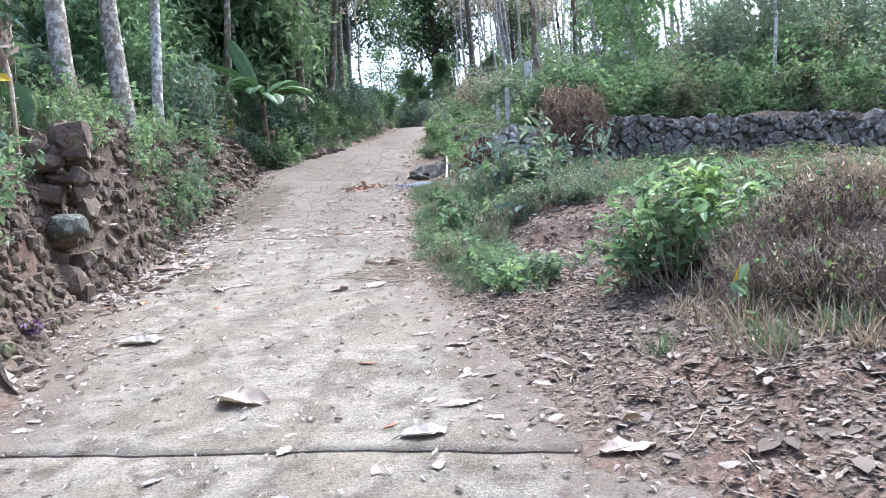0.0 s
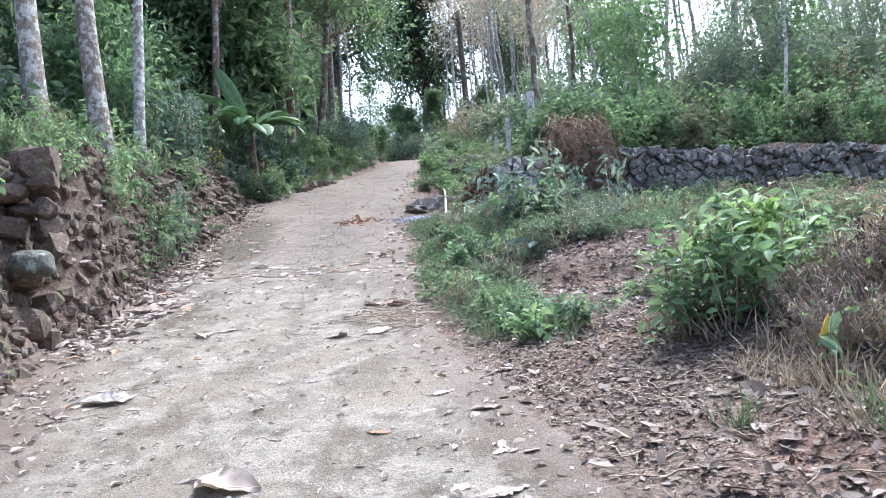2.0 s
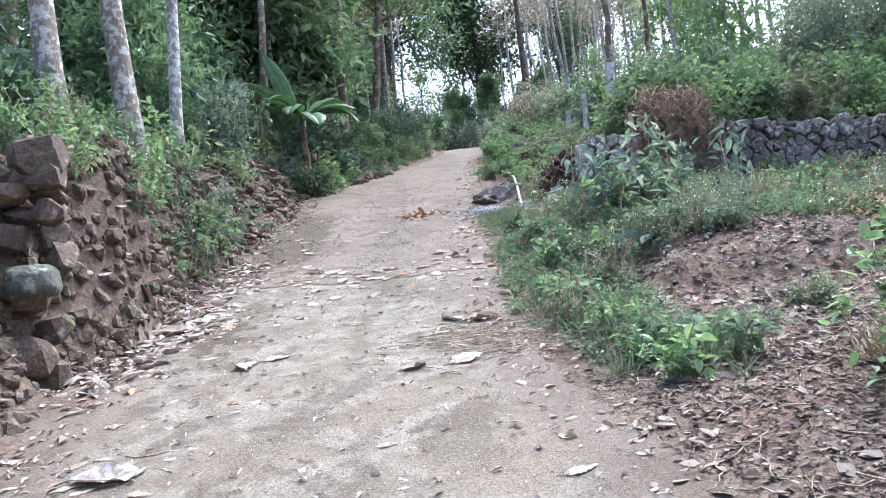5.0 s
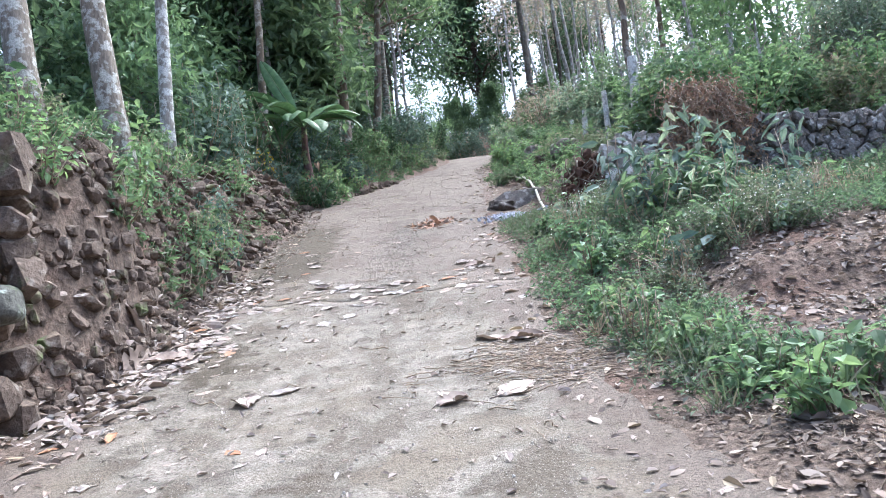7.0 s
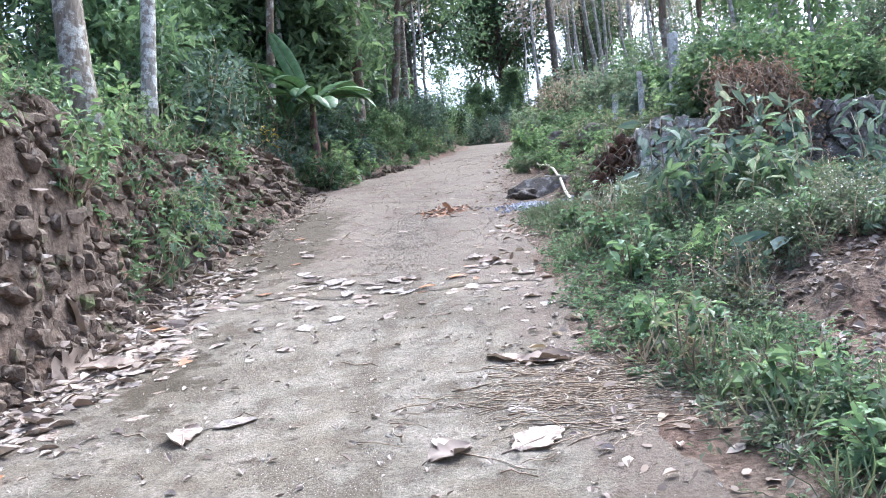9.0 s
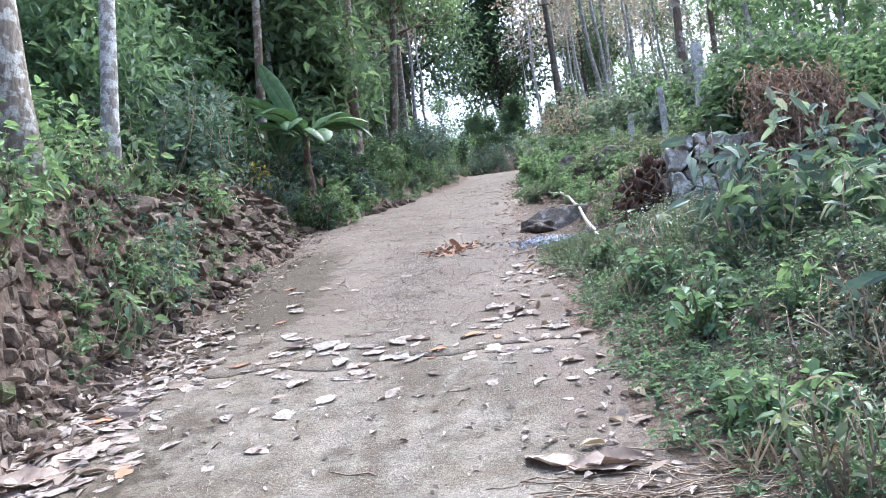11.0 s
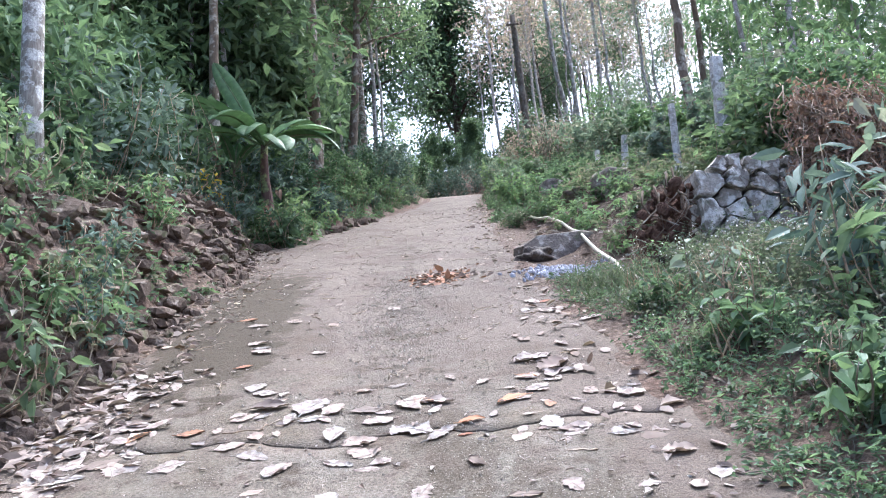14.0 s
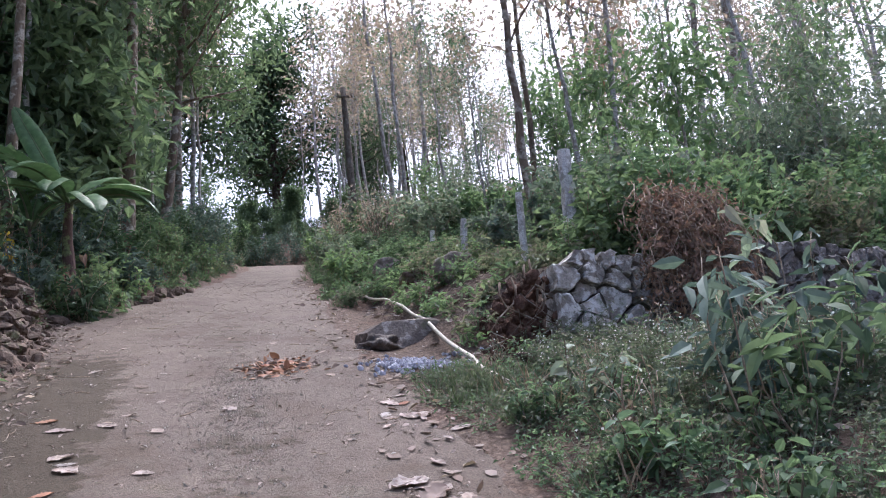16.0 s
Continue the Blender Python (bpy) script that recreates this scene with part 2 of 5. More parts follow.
TWIG = bark_material("dry_twig", (0.14, 0.10, 0.07), (0.36, 0.28, 0.21), (0.45, 0.38, 0.3), 0.3, 9.0)
STONE_BROWN = stone_material("earthy_fieldstone", (0.062, 0.047, 0.038), (0.185, 0.142, 0.114), (0.25, 0.212, 0.18), 0.2, 0.22)
STONE_GREY = stone_material("lichened_granite", (0.21, 0.192, 0.172), (0.43, 0.405, 0.372), (0.60, 0.585, 0.555), 0.6, 0.1)
STONE_WALL = stone_material("weathered_wall_stone", (0.08, 0.074, 0.07), (0.235, 0.22, 0.208), (0.36, 0.355, 0.34), 0.35, 0.25)
STONE_DARK = stone_material("dark_boulder", (0.085, 0.073, 0.066), (0.24, 0.212, 0.192), (0.33, 0.305, 0.28), 0.25, 0.25)
STONE_MOSSY = stone_material("mossy_boulder", (0.08, 0.08, 0.072), (0.19, 0.19, 0.17), (0.25, 0.27, 0.235), 0.4, 0.4)
GREEN = leaf_material("green_leaf", (0.086, 0.136, 0.08), (0.132, 0.206, 0.117), (0.19, 0.276, 0.157), (0.115, 0.178, 0.125), through_light=0.5)
BRIGHT = leaf_material("fresh_leaf", (0.13, 0.208, 0.118), (0.188, 0.298, 0.155), (0.24, 0.352, 0.186), (0.155, 0.245, 0.162), through_light=0.42)
LIME = leaf_material("yellow_green_leaf", (0.155, 0.26, 0.10), (0.215, 0.335, 0.13), (0.28, 0.39, 0.16), (0.165, 0.265, 0.14), through_light=0.45)
DARK = leaf_material("dark_leaf", (0.050, 0.094, 0.050), (0.075, 0.131, 0.073), (0.103, 0.169, 0.094), rough=0.45, spec=0.4)
BLUISH = leaf_material("bluish_leaf", (0.074, 0.121, 0.104), (0.122, 0.179, 0.163), (0.170, 0.236, 0.222), rough=0.6, spec=0.25)
OLIVE = leaf_material("dry_canopy_leaf", (0.24, 0.215, 0.185), (0.32, 0.275, 0.255), (0.38, 0.32, 0.305), (0.26, 0.26, 0.18), through_light=0.5)
HAZY = leaf_material("hillside_leaf", (0.132, 0.186, 0.148), (0.182, 0.25, 0.198), (0.232, 0.305, 0.243), (0.222, 0.237, 0.208), through_light=0.45)
RUSTY = leaf_material("rust_leaf", (0.26, 0.165, 0.125), (0.32, 0.215, 0.175), (0.22, 0.17, 0.135))
WEED = leaf_material("weed_leaf", (0.12, 0.158, 0.105), (0.17, 0.215, 0.142), (0.205, 0.258, 0.165), (0.20, 0.212, 0.168), (0.24, 0.222, 0.19), through_light=0.4)
GRASS = leaf_material("grass_blade", (0.087, 0.138, 0.072), (0.136, 0.195, 0.103), (0.182, 0.219, 0.137), (0.212, 0.198, 0.155))
STRAW = leaf_material("dry_grass", (0.221, 0.167, 0.113), (0.366, 0.287, 0.209), (0.469, 0.390, 0.302), (0.165, 0.116, 0.087), through_light=0.15)
LITTER = leaf_material("dead_leaf", (0.17, 0.128, 0.112), (0.25, 0.196, 0.175), (0.305, 0.25, 0.228), (0.37, 0.31, 0.288), (0.21, 0.156, 0.135), (0.28, 0.22, 0.204), rough=0.85, through_light=0.12)
MOULD = leaf_material("rotting_leaf", (0.07, 0.052, 0.044), (0.115, 0.088, 0.076), (0.155, 0.122, 0.108), (0.20, 0.162, 0.146), (0.10, 0.072, 0.06), rough=0.9, through_light=0.05)
PALE_LITTER = leaf_material("bleached_leaf", (0.34, 0.282, 0.267), (0.38, 0.323, 0.31), (0.285, 0.226, 0.212), (0.44, 0.405, 0.39), (0.355, 0.287, 0.272), rough=0.75, through_light=0.1, patch=(0.24, 0.185, 0.168))
ORANGE_LITTER = leaf_material("orange_leaf", (0.34, 0.17, 0.10), (0.44, 0.25, 0.16), (0.27, 0.12, 0.08), rough=0.8, through_light=0.05)
BANANA = leaf_material("banana_leaf", (0.075, 0.145, 0.065), (0.10, 0.18, 0.085), rough=0.5, spec=0.35, through_light=0.25)
YELLOW = leaf_material("yellow_leaf", (0.55, 0.40, 0.04), (0.62, 0.50, 0.08))
PETAL = leaf_material("white_flower", (0.75, 0.75, 0.72), (0.8, 0.78, 0.8), through_light=0.2)

# ---- the lie of the land ----
PROFILE = [(-400, -8), (-60, -7), (-20, -4.2), (-8, -1.95), (0, -0.05), (3, 0.75), (6.3, 1.62), (9.65, 2.6), (11.5, 3.31), (13.5, 4.04), (15.4, 4.72),
           (17.1, 5.29), (21.4, 6.83), (25.7, 8.3), (40, 13.18), (44, 13.9), (50, 15.9), (70, 23.4), (100, 29), (200, 32), (900, 34)]
LEFT = [(-20, -2.6), (0, -2.6), (4.8, -2.6), (6.9, -3.2), (9, -3.6), (13.5, -3.6), (17, -3.85), (21.3, -4.35), (22.5, -4.0), (24, -3.4), (26, -2.85), (29, -2.35), (38, -1.3), (44, -1.6), (52, -6)]
RIGHT = [(-20, 2.2), (0, 1.6), (3.3, 1.0), (3.75, 0.75), (5.7, 0.38), (8.4, -0.08), (11.7, -0.33), (16, -0.4), (19, -0.48), (24, -0.2), (30.6, 0.1), (38, 0.8), (44, 0.9), (52, -3)]
BANK = [(-20, 0.2), (3, 0.5), (6, 0.9), (8, 1.5), (9.4, 1.95), (10.8, 1.98), (12.2, 1.6), (14, 1.35), (18, 1.1), (20.2, 0.85), (21.0, 0.3), (24, 0.35), (30, 0.6), (60, 0.9)]
WALL_Y = 15.8


def toe(y):
    """How far the foot of the bank stands back from the track."""
    return lerp(y, [(6, 0.1), (8.5, 0.32), (9.3, 0.06), (11, 0.12), (13, 0.15), (18, 0.05), (21, 0.0)])


def run(y):
    """How far the face of the bank leans back from foot to top."""
    return lerp(y, [(6, 1.0), (8, 0.62), (12.3, 0.66), (14, 1.05), (22, 1.0)])


def road_z(x, y):
    y = np.asarray(y, float)
    return (lerp(y - 0.6, PROFILE) + lerp(y, PROFILE) * 2 + lerp(y + 0.6, PROFILE)) / 4


def land(x, y):
    x, y = np.asarray(x, float), np.asarray(y, float)
    base = road_z(x, y)
    edge_noise = 0.12 * vnoise(x * 1.7, y * 1.7, 3) + 0.06 * vnoise(x * 5, y * 5, 4)
    dl = lerp(y, LEFT) - x + edge_noise
    dr = x - lerp(y, RIGHT) + edge_noise
    inside = (dl < 0) & (dr < 0)
    z = base - 0.05 * np.where(inside, smooth(np.minimum(-dl, -dr) / 0.15), 0)
    rough = 0.05 * vnoise(x * 2.2, y * 2.2, 5) + 0.03 * vnoise(x * 6, y * 6, 6) + 0.15 * vnoise(x * 0.4, y * 0.4, 7)
    near_road = smooth((np.maximum(dl, dr) - 0.1) / 0.7)
    left = lerp(y, BANK) * smooth((dl - toe(y) + 0.05) / run(y)) + 0.04 * np.clip(dl - 1, 0, 30)
    left = left + 0.18 * vnoise(x * 1.6, y * 1.6, 8) * smooth(dl / 0.5) * (1 - smooth((dl - 1.2) / 1))
    low = 0.045 * np.clip(dr, 0, 8) + 0.05 * smooth((dr - 0.1) / 0.8) * smooth((y - 9) / 2)
    low = low + 0.25 * np.exp(-(((x - 2.3) / 0.7) ** 2 + ((y - 6.95) / 0.8) ** 2)) + 0.62 * np.exp(-(((x - 3.2) / 0.75) ** 2 + ((y - 5.8) / 0.75) ** 2))
    low = low + 0.24 * smooth((x - 0.9) / 0.5) * smooth((y - 9.2) / 0.5) * (1 - smooth((y - 10.2) / 3))
    low = low - 0.06 * np.clip(x - 2, 0, 8) * smooth((y - 9) / 4)
    high = lerp(y, [(15.8, 0.92), (20, 0.65), (24, 0.7), (30, 0.95), (60, 1.2)]) * smooth((dr - 0.45) / 1.5) + 0.14 * np.clip(dr - 3, 0, 25) * smooth((y - 17) / 3)
    step = np.where(x > 1.4, (y > WALL_Y).astype(float), smooth((y - 15.6) / 1.3))
    right = low * (1 - step) + high * step
    far = smooth((np.hypot(x, y - 20) - 90) / 120)
    off = np.where(dl > 0, left, np.where(dr > 0, right, 0)) * (1 - far)
    return z + off + rough * near_road * np.where(y > 60, 2, 1)


def grid(xs, ys, height):
    gx, gy = np.meshgrid(xs, ys)
    v = np.stack([gx, gy, height(gx, gy)], -1).reshape(-1, 3)
    nx, ny = len(xs), len(ys)
    i = (np.arange(ny - 1)[:, None] * nx + np.arange(nx - 1)[None]).ravel()
    f = np.concatenate([np.stack([i, i + 1, i + nx + 1], 1), np.stack([i, i + nx + 1, i + nx], 1)])
    return v, f


xs = np.concatenate([-np.geomspace(700, 9, 26), np.arange(-8.6, -5.2, 0.3), np.arange(-5.2, 3.2, 0.09), np.arange(3.2, 9.6, 0.25), np.geomspace(10, 700, 26)])
ys = np.concatenate([-np.geomspace(400, 5, 14), np.arange(-4.5, 2.5, 0.4), np.arange(2.5, 15.75, 0.1), [15.77, 15.83], np.arange(15.93, 30, 0.14), np.arange(30, 48, 0.35), np.geomspace(48.5, 900, 34)])
v, f = grid(xs, ys, land)
ground = new("ground", Soup().add(v, f).mesh("ground", [SOIL], True))
tagged(ground, "brown leaf-strewn forest soil rising up a hillside", "ground", kind="structure")

# ---- the concrete track, cast in slabs ----
road = tagged(new("road"), "worn grey-brown concrete track climbing uphill, littered with leaves", "road", kind="structure")


def road_top(x, y):
    """The worn surface of the concrete."""
    z = road_z(x, y) + 0.012 * vnoise(x * 1.5, y * 1.5, 13) + 0.006 * vnoise(x * 5, y * 5, 14)
    z = z - 0.03 * np.exp(-(((x + 1.6) / 0.5) ** 2)) * smooth((y - 8) / 3)
    inner = np.minimum(x - lerp(y, LEFT), lerp(y, RIGHT) - x) + 0.35
    return z - 0.10 * (1 - smooth(inner / 0.28))


def slab(y0, y1, jag0, jag1, sink, skew0=0.0, skew1=0.0):
    nx, ny = 90, max(4, int((y1 - y0) / 0.11))
    u = np.linspace(0, 1, nx)[None]
    s = np.linspace(0, 1, ny)[:, None]
    x_mid = lerp(y0 + (y1 - y0) * s, LEFT) * (1 - u) + lerp(y0 + (y1 - y0) * s, RIGHT) * u
    a = y0 + jag0 * vnoise(x_mid * 3.0, 0 * x_mid + y0, 11) + 0.4 * jag0 * vnoise(x_mid * 9, 0 * x_mid + y0, 12) + 0.3 * jag0 * vnoise(x_mid * 23, 0 * x_mid + y0, 15)
    b = y1 + jag1 * vnoise(x_mid * 3.0, 0 * x_mid + y1, 11) + 0.4 * jag1 * vnoise(x_mid * 9, 0 * x_mid + y1, 12) + 0.3 * jag1 * vnoise(x_mid * 23, 0 * x_mid + y1, 15)
    a, b = a + skew0 * (x_mid + 0.8), b + skew1 * (x_mid + 0.8)
    y = a + (b - a) * s
    x = (lerp(y, LEFT) - 0.35) * (1 - u) + (lerp(y, RIGHT) + 0.35) * u
    z = road_top(x, y) + sink
    du = np.minimum(u, 1 - u) * 3.6
    top = np.stack([x, y, z], -1).reshape(-1, 3)
    low = top - [0, 0, 0.12]
    n = nx * ny
    i = (np.arange(ny - 1)[:, None] * nx + np.arange(nx - 1)[None]).ravel()
    f = [np.stack([i, i + 1, i + nx + 1], 1), np.stack([i, i + nx + 1, i + nx], 1)]
    for line in (np.arange(nx), np.arange(nx)[::-1] + nx * (ny - 1)):
        p, q = line[:-1], line[1:]
        f += [np.stack([p, p + n, q + n], 1), np.stack([p, q + n, q], 1)]
    me = Soup().add(np.concatenate([top, low]), np.concatenate(f)).mesh("slab", [ROAD], False)
    flags = np.zeros(len(me.polygons), bool)
    flags[:len(i) * 2] = True
    me.polygons.foreach_set("use_smooth", flags)
    dirt = (1 - smooth(du / 1.0)) * 0.75 * np.ones_like(x) + 0.44 * smooth((y - 9) / 6) + 0.12
    damp = 1.3 * np.exp(-(((x - lerp(y, LEFT) - 0.5) / 0.5) ** 4 + ((y - 15.0) / 2.6) ** 4)) + 0.7 * np.exp(-(((x + 2.85) / 0.35) ** 2 + ((y - 9.8) / 0.9) ** 2))
    damp = damp + 0.38 * np.exp(-(((x + 1.75) / 0.35) ** 2)) * smooth((y - 11.5) / 2) * (1 - smooth((y - 19) / 4))
    for key, values in (("dirt", dirt), ("damp", damp)):
        att = me.attributes.new(key, "FLOAT", "POINT")
        att.data.foreach_set("value", np.concatenate([values.ravel(), values.ravel()]).astype(np.float32))
    return me


CUTS = [(-12, 0, 0), (-2.2, 0.01, -0.2), (4.06, 0.012, -0.2), (11.5, 0.09, -0.05), (43.0, 0.02, 0)]
for k, ((a, ja, ka), (b, jb, kb)) in enumerate(zip(CUTS, CUTS[1:])):
    child("slab", slab(a + (0.018 if ja > 0.05 else 0.005), b - (0.018 if jb > 0.05 else 0.005), ja, jb, -0.006 * (k % 2), ka, kb), road)


# ---- stones ----
def stone_mesh(name, mat, count=16, square=0.6, seed=0):
    """An angular stone about 1 m across: the hull of points on a rounded block."""
    r = np.random.default_rng(seed)
    p = unit(r.normal(size=(count, 3)))
    p = np.sign(p) * np.abs(p) ** square * 0.5
    p = p / np.abs(p).max(0) * 0.5
    bm = bmesh.new()
    for q in p:
        bm.verts.new(q)
    got = bmesh.ops.convex_hull(bm, input=bm.verts)
    bmesh.ops.delete(bm, geom=[g for g in got["geom_interior"] if isinstance(g, bmesh.types.BMVert)], context="VERTS")
    me = bpy.data.meshes.new(name)
    bm.to_mesh(me)
    bm.free()
    me.materials.append(mat)
    return me


def boulder_mesh(name, mat, seed, rough=0.16, levels=4):
    bm = bmesh.new()
    bmesh.ops.create_icosphere(bm, subdivisions=levels, radius=0.5)
    for q in bm.verts:
        d = q.co.normalized()
        k = 1 + rough * noise.noise(d * 1.6 + Vector((seed, 0, 0))) * 2 + rough * 0.5 * noise.noise(d * 4.5 + Vector((seed, 3, 0)))
        q.co = Vector((math.copysign(abs(d.x) ** 0.8, d.x), math.copysign(abs(d.y) ** 0.8, d.y), math.copysign(abs(d.z) ** 0.8, d.z))) * 0.5 * k
    me = bpy.data.meshes.new(name)
    bm.to_mesh(me)
    bm.free()
    for p in me.polygons:
        p.use_smooth = True
    me.materials.append(mat)
    return me


def put(ob, x, y, z, scale=(1, 1, 1), turn=(0, 0, 0)):
    ob.matrix_basis = Matrix.LocRotScale((x, y, z), Euler(turn), scale)
    return ob


# ---- trees ----
def branchy(soup, start, way, length, radius, depth, tips, rnd, sides=5, curve=0.25):
    n = 5
    pts, p, d = [np.array(start, float)], np.array(start, float), unit(np.array(way, float))
    for i in range(n - 1):
        d = unit(d + curve * rnd.normal(size=3) * 0.5 + np.array([0, 0, 0.10]))
        p = p + d * length / (n - 1)
        pts.append(p)
    soup.add(*tube(pts, np.linspace(radius, radius * 0.45, n), sides))
    if depth == 0:
        tips.append((pts[-1], d))
        tips.append((pts[-2], d))
        tips.append((pts[-3], d))
        return
    for k in range(rnd.integers(2, 4) + (depth > 1)):
        i = rnd.integers(1, n)
        side = unit(rnd.normal(size=3) + np.array([0, 0, 0.25]))
        branchy(soup, pts[i], unit(d * 0.5 + side), length * rnd.uniform(0.5, 0.72), radius * 0.5, depth - 1, tips, rnd, 4, curve)
    tips.append((pts[-1], d))


def tree(name, label, height, radius, crown_from, limbs, reach, per_tip, size, bark, leaf, seed, lean=(0, 0), spread=0.45, aspect=0.42, category="tree", depth=2, kink=0.02):
    rnd = np.random.default_rng(seed)
    thing = tagged(new(name), label, category)
    n = 14
    s = np.linspace(0, 1, n)
    wander = np.cumsum(rnd.normal(size=(n, 2)) * kink * height / n * 2.2, 0)
    wander -= wander[0]
    pts = np.stack([lean[0] * s * height + wander[:, 0], lean[1] * s * height + wander[:, 1], s * height - 0.25], 1)
    rad = radius * (1 - 0.75 * s) * (1 + 0.35 * np.exp(-s * 22))
    soup = Soup().add(*tube(pts, rad, 10, 0.03))
    tips = []
    for k in range(limbs):
        f = crown_from + (1 - crown_from) * (k + rnd.uniform(0, 0.9)) / limbs
        q = pts[0] + (pts[-1] - pts[0]) * f
        i = min(n - 2, int(f * (n - 1)))
        q = pts[i] + (pts[i + 1] - pts[i]) * (f * (n - 1) - i)
        a = rnd.uniform(0, 2 * np.pi)
        w = np.array([np.cos(a), np.sin(a), rnd.uniform(0.15, 0.9)])
        branchy(soup, q, w, reach * rnd.uniform(0.6, 1.15) * (1.15 - 0.5 * (f - crown_from) / (1 - crown_from + 1e-6)), radius * 0.38 * (1 - 0.5 * f), depth - 1, tips, rnd)
    child("trunk", soup.mesh("trunk", [bark], True), thing)
    tp = np.array([t[0] for t in tips])
    td = np.array([t[1] for t in tips])
    idx = np.repeat(np.arange(len(tp)), per_tip)
    m = len(idx)
    pos = tp[idx] + rnd.normal(size=(m, 3)) * spread
    way = unit(td[idx] * 0.4 + rnd.normal(size=(m, 3)) + np.array([0, 0, -0.35]))
    up = unit(rnd.normal(size=(m, 3)) * 0.6 + np.array([0, 0, 1]))
    ln = size * rnd.uniform(0.6, 1.3, m)
    child("crown", Soup().add(*leaves(pos, way, up, ln, ln * aspect)).mesh("crown", [leaf]), thing)
    return thing


def shrub(name, label, height, width, stems, n, size, leaf, stalk, seed, aspect=0.45, fine=False, hang=-0.1, hollow=0.25, category="shrub", extra=None):
    """A leafy plant: thin arching stems and leaves along their upper reaches."""
    rnd = np.random.default_rng(seed)
    thing = tagged(new(name), label, category)
    soup, at, ways = Soup(), [], []
    for k in range(stems):
        a, out = rnd.uniform(0, 2 * np.pi), np.sqrt(rnd.uniform(0, 1)) * width
        top = np.array([np.cos(a) * out, np.sin(a) * out, height * rnd.uniform(0.55, 1.1) * (1 - 0.3 * (out / width) ** 2)])
        base = np.array([np.cos(a), np.sin(a), 0]) * out * 0.3 + np.array([0, 0, -0.05])
        bend = rnd.normal(size=3) * 0.12 * height
        pts = np.array([base + (top - base) * t + bend * np.sin(t * np.pi) for t in np.linspace(0, 1, 6)])
        soup.add(*tube(pts, np.linspace(0.011, 0.004, 6) * (0.5 + height * 0.25), 4))
        at.append(pts)
        ways.append(top - base)
    tagged(child("stem", soup.mesh("stem", [stalk], True), thing), kind="stuff")
    which = rnd.integers(0, stems, n)
    t = hollow + (1 - hollow) * rnd.uniform(0, 1, n) ** 0.7
    P = np.array(at)
    i = np.minimum((t * 5).astype(int), 4)
    fr = (t * 5 - i)[:, None]
    pos = P[which, i] * (1 - fr) + P[which, i + 1] * fr + rnd.normal(size=(n, 3)) * 0.045 * height
    pos[:, 2] = np.maximum(pos[:, 2], 0.02)
    way = unit(rnd.normal(size=(n, 3)) * [1, 1, 0.5] + np.array([0, 0, hang]))
    up = unit(rnd.normal(size=(n, 3)) * 0.45 + np.array([0, 0, 1]))
    ln = size * rnd.uniform(0.5, 1.25, n)
    s = Soup().add(*leaves(pos, way, up, ln, ln * aspect, fine))
    mats = [leaf]
    if extra:
        k = max(1, n // extra[1])
        sel = rnd.integers(0, n, k)
        s.add(*leaves(pos[sel] + [0, 0, 0.02], way[sel], up[sel], extra[2], extra[2] * 0.8), mat=1)
        mats.append(extra[0])
    tagged(child("foliage", s.mesh("foliage", mats), thing), kind="stuff")
    return thing


def strew(protos, places, size=(0.8, 1.25), group="", lift=0.0):
    """Sets copies of plants on the land, each turned and scaled by chance; the first of each kind is moved, not copied."""
    fresh = list(protos)
    for k, (x, y) in enumerate(places):
        p = protos[k % len(protos)]
        sc = rng.uniform(*size)
        m = Matrix.LocRotScale((x, y, float(land(x, y)) + lift), Euler((0, 0, rng.uniform(0, 6.283))), (sc, sc, sc * rng.uniform(0.9, 1.12)))
        if p in fresh:
            p.matrix_basis = m
            fresh.remove(p)
            tagged(p, group=group)
        else:
            q = copy_thing(p, m)
            q.matrix_basis = m
            tagged(q, group=group)


def scatter(n, x0, x1, y0, y1, keep, gap=0.0, seed=0, tries=40):
    rnd = np.random.default_rng(seed)
    got = []
    for _ in range(n * tries):
        if len(got) >= n:
            break
        x, y = rnd.uniform(x0, x1), rnd.uniform(y0, y1)
        if keep(x, y) and all((x - a) ** 2 + (y - b) ** 2 > gap * gap for a, b in got):
            got.append((x, y))
    return got


def off_left(x, y):
    return float(lerp(y, LEFT)) - x


def off_right(x, y):
    return x - float(lerp(y, RIGHT))


# trees that stand by themselves
def single(name, label, x, y, height, radius, crown_from, limbs, reach, per_tip, size, bark, leaf, seed, **more):
    t = tree(name, label, height, radius, crown_from, limbs, reach, per_tip, size, bark, leaf, seed, **more)
    t.location = (x, y, float(land(x, y)))
    return t


single("tree", "slim tree with whitish lichen-patched bark on the stone bank", -4.58, 13.6, 13, 0.095, 0.5, 9, 2.0, 26, 0.17, BARK_WHITE, GREEN, 21, kink=0.004)
single("tree", "pale-barked tree leaning over the stone bank", -4.85, 10.9, 14, 0.15, 0.5, 10, 2.6, 26, 0.2, BARK_PALE, GREEN, 22, lean=(-0.12, 0), kink=0.008)
single("tree", "pale-barked tree leaning over the stone bank", -4.45, 12.0, 14, 0.145, 0.5, 10, 2.6, 26, 0.2, BARK_PALE, GREEN, 23, lean=(-0.125, 0.0), kink=0.012)
single("tree", "thin pale stem beside a leaning tree", -5.15, 11.3, 9, 0.07, 0.5, 8, 1.6, 20, 0.15, BARK_PALE, GREEN, 24, lean=(-0.03, 0), kink=0.01)
single("tree", "straight brown tree with a pale dead vine at the roadside", -4.03, 26.2, 17, 0.17, 0.36, 15, 3.0, 26, 0.3, BARK_BROWN, GREEN, 25, kink=0.006)
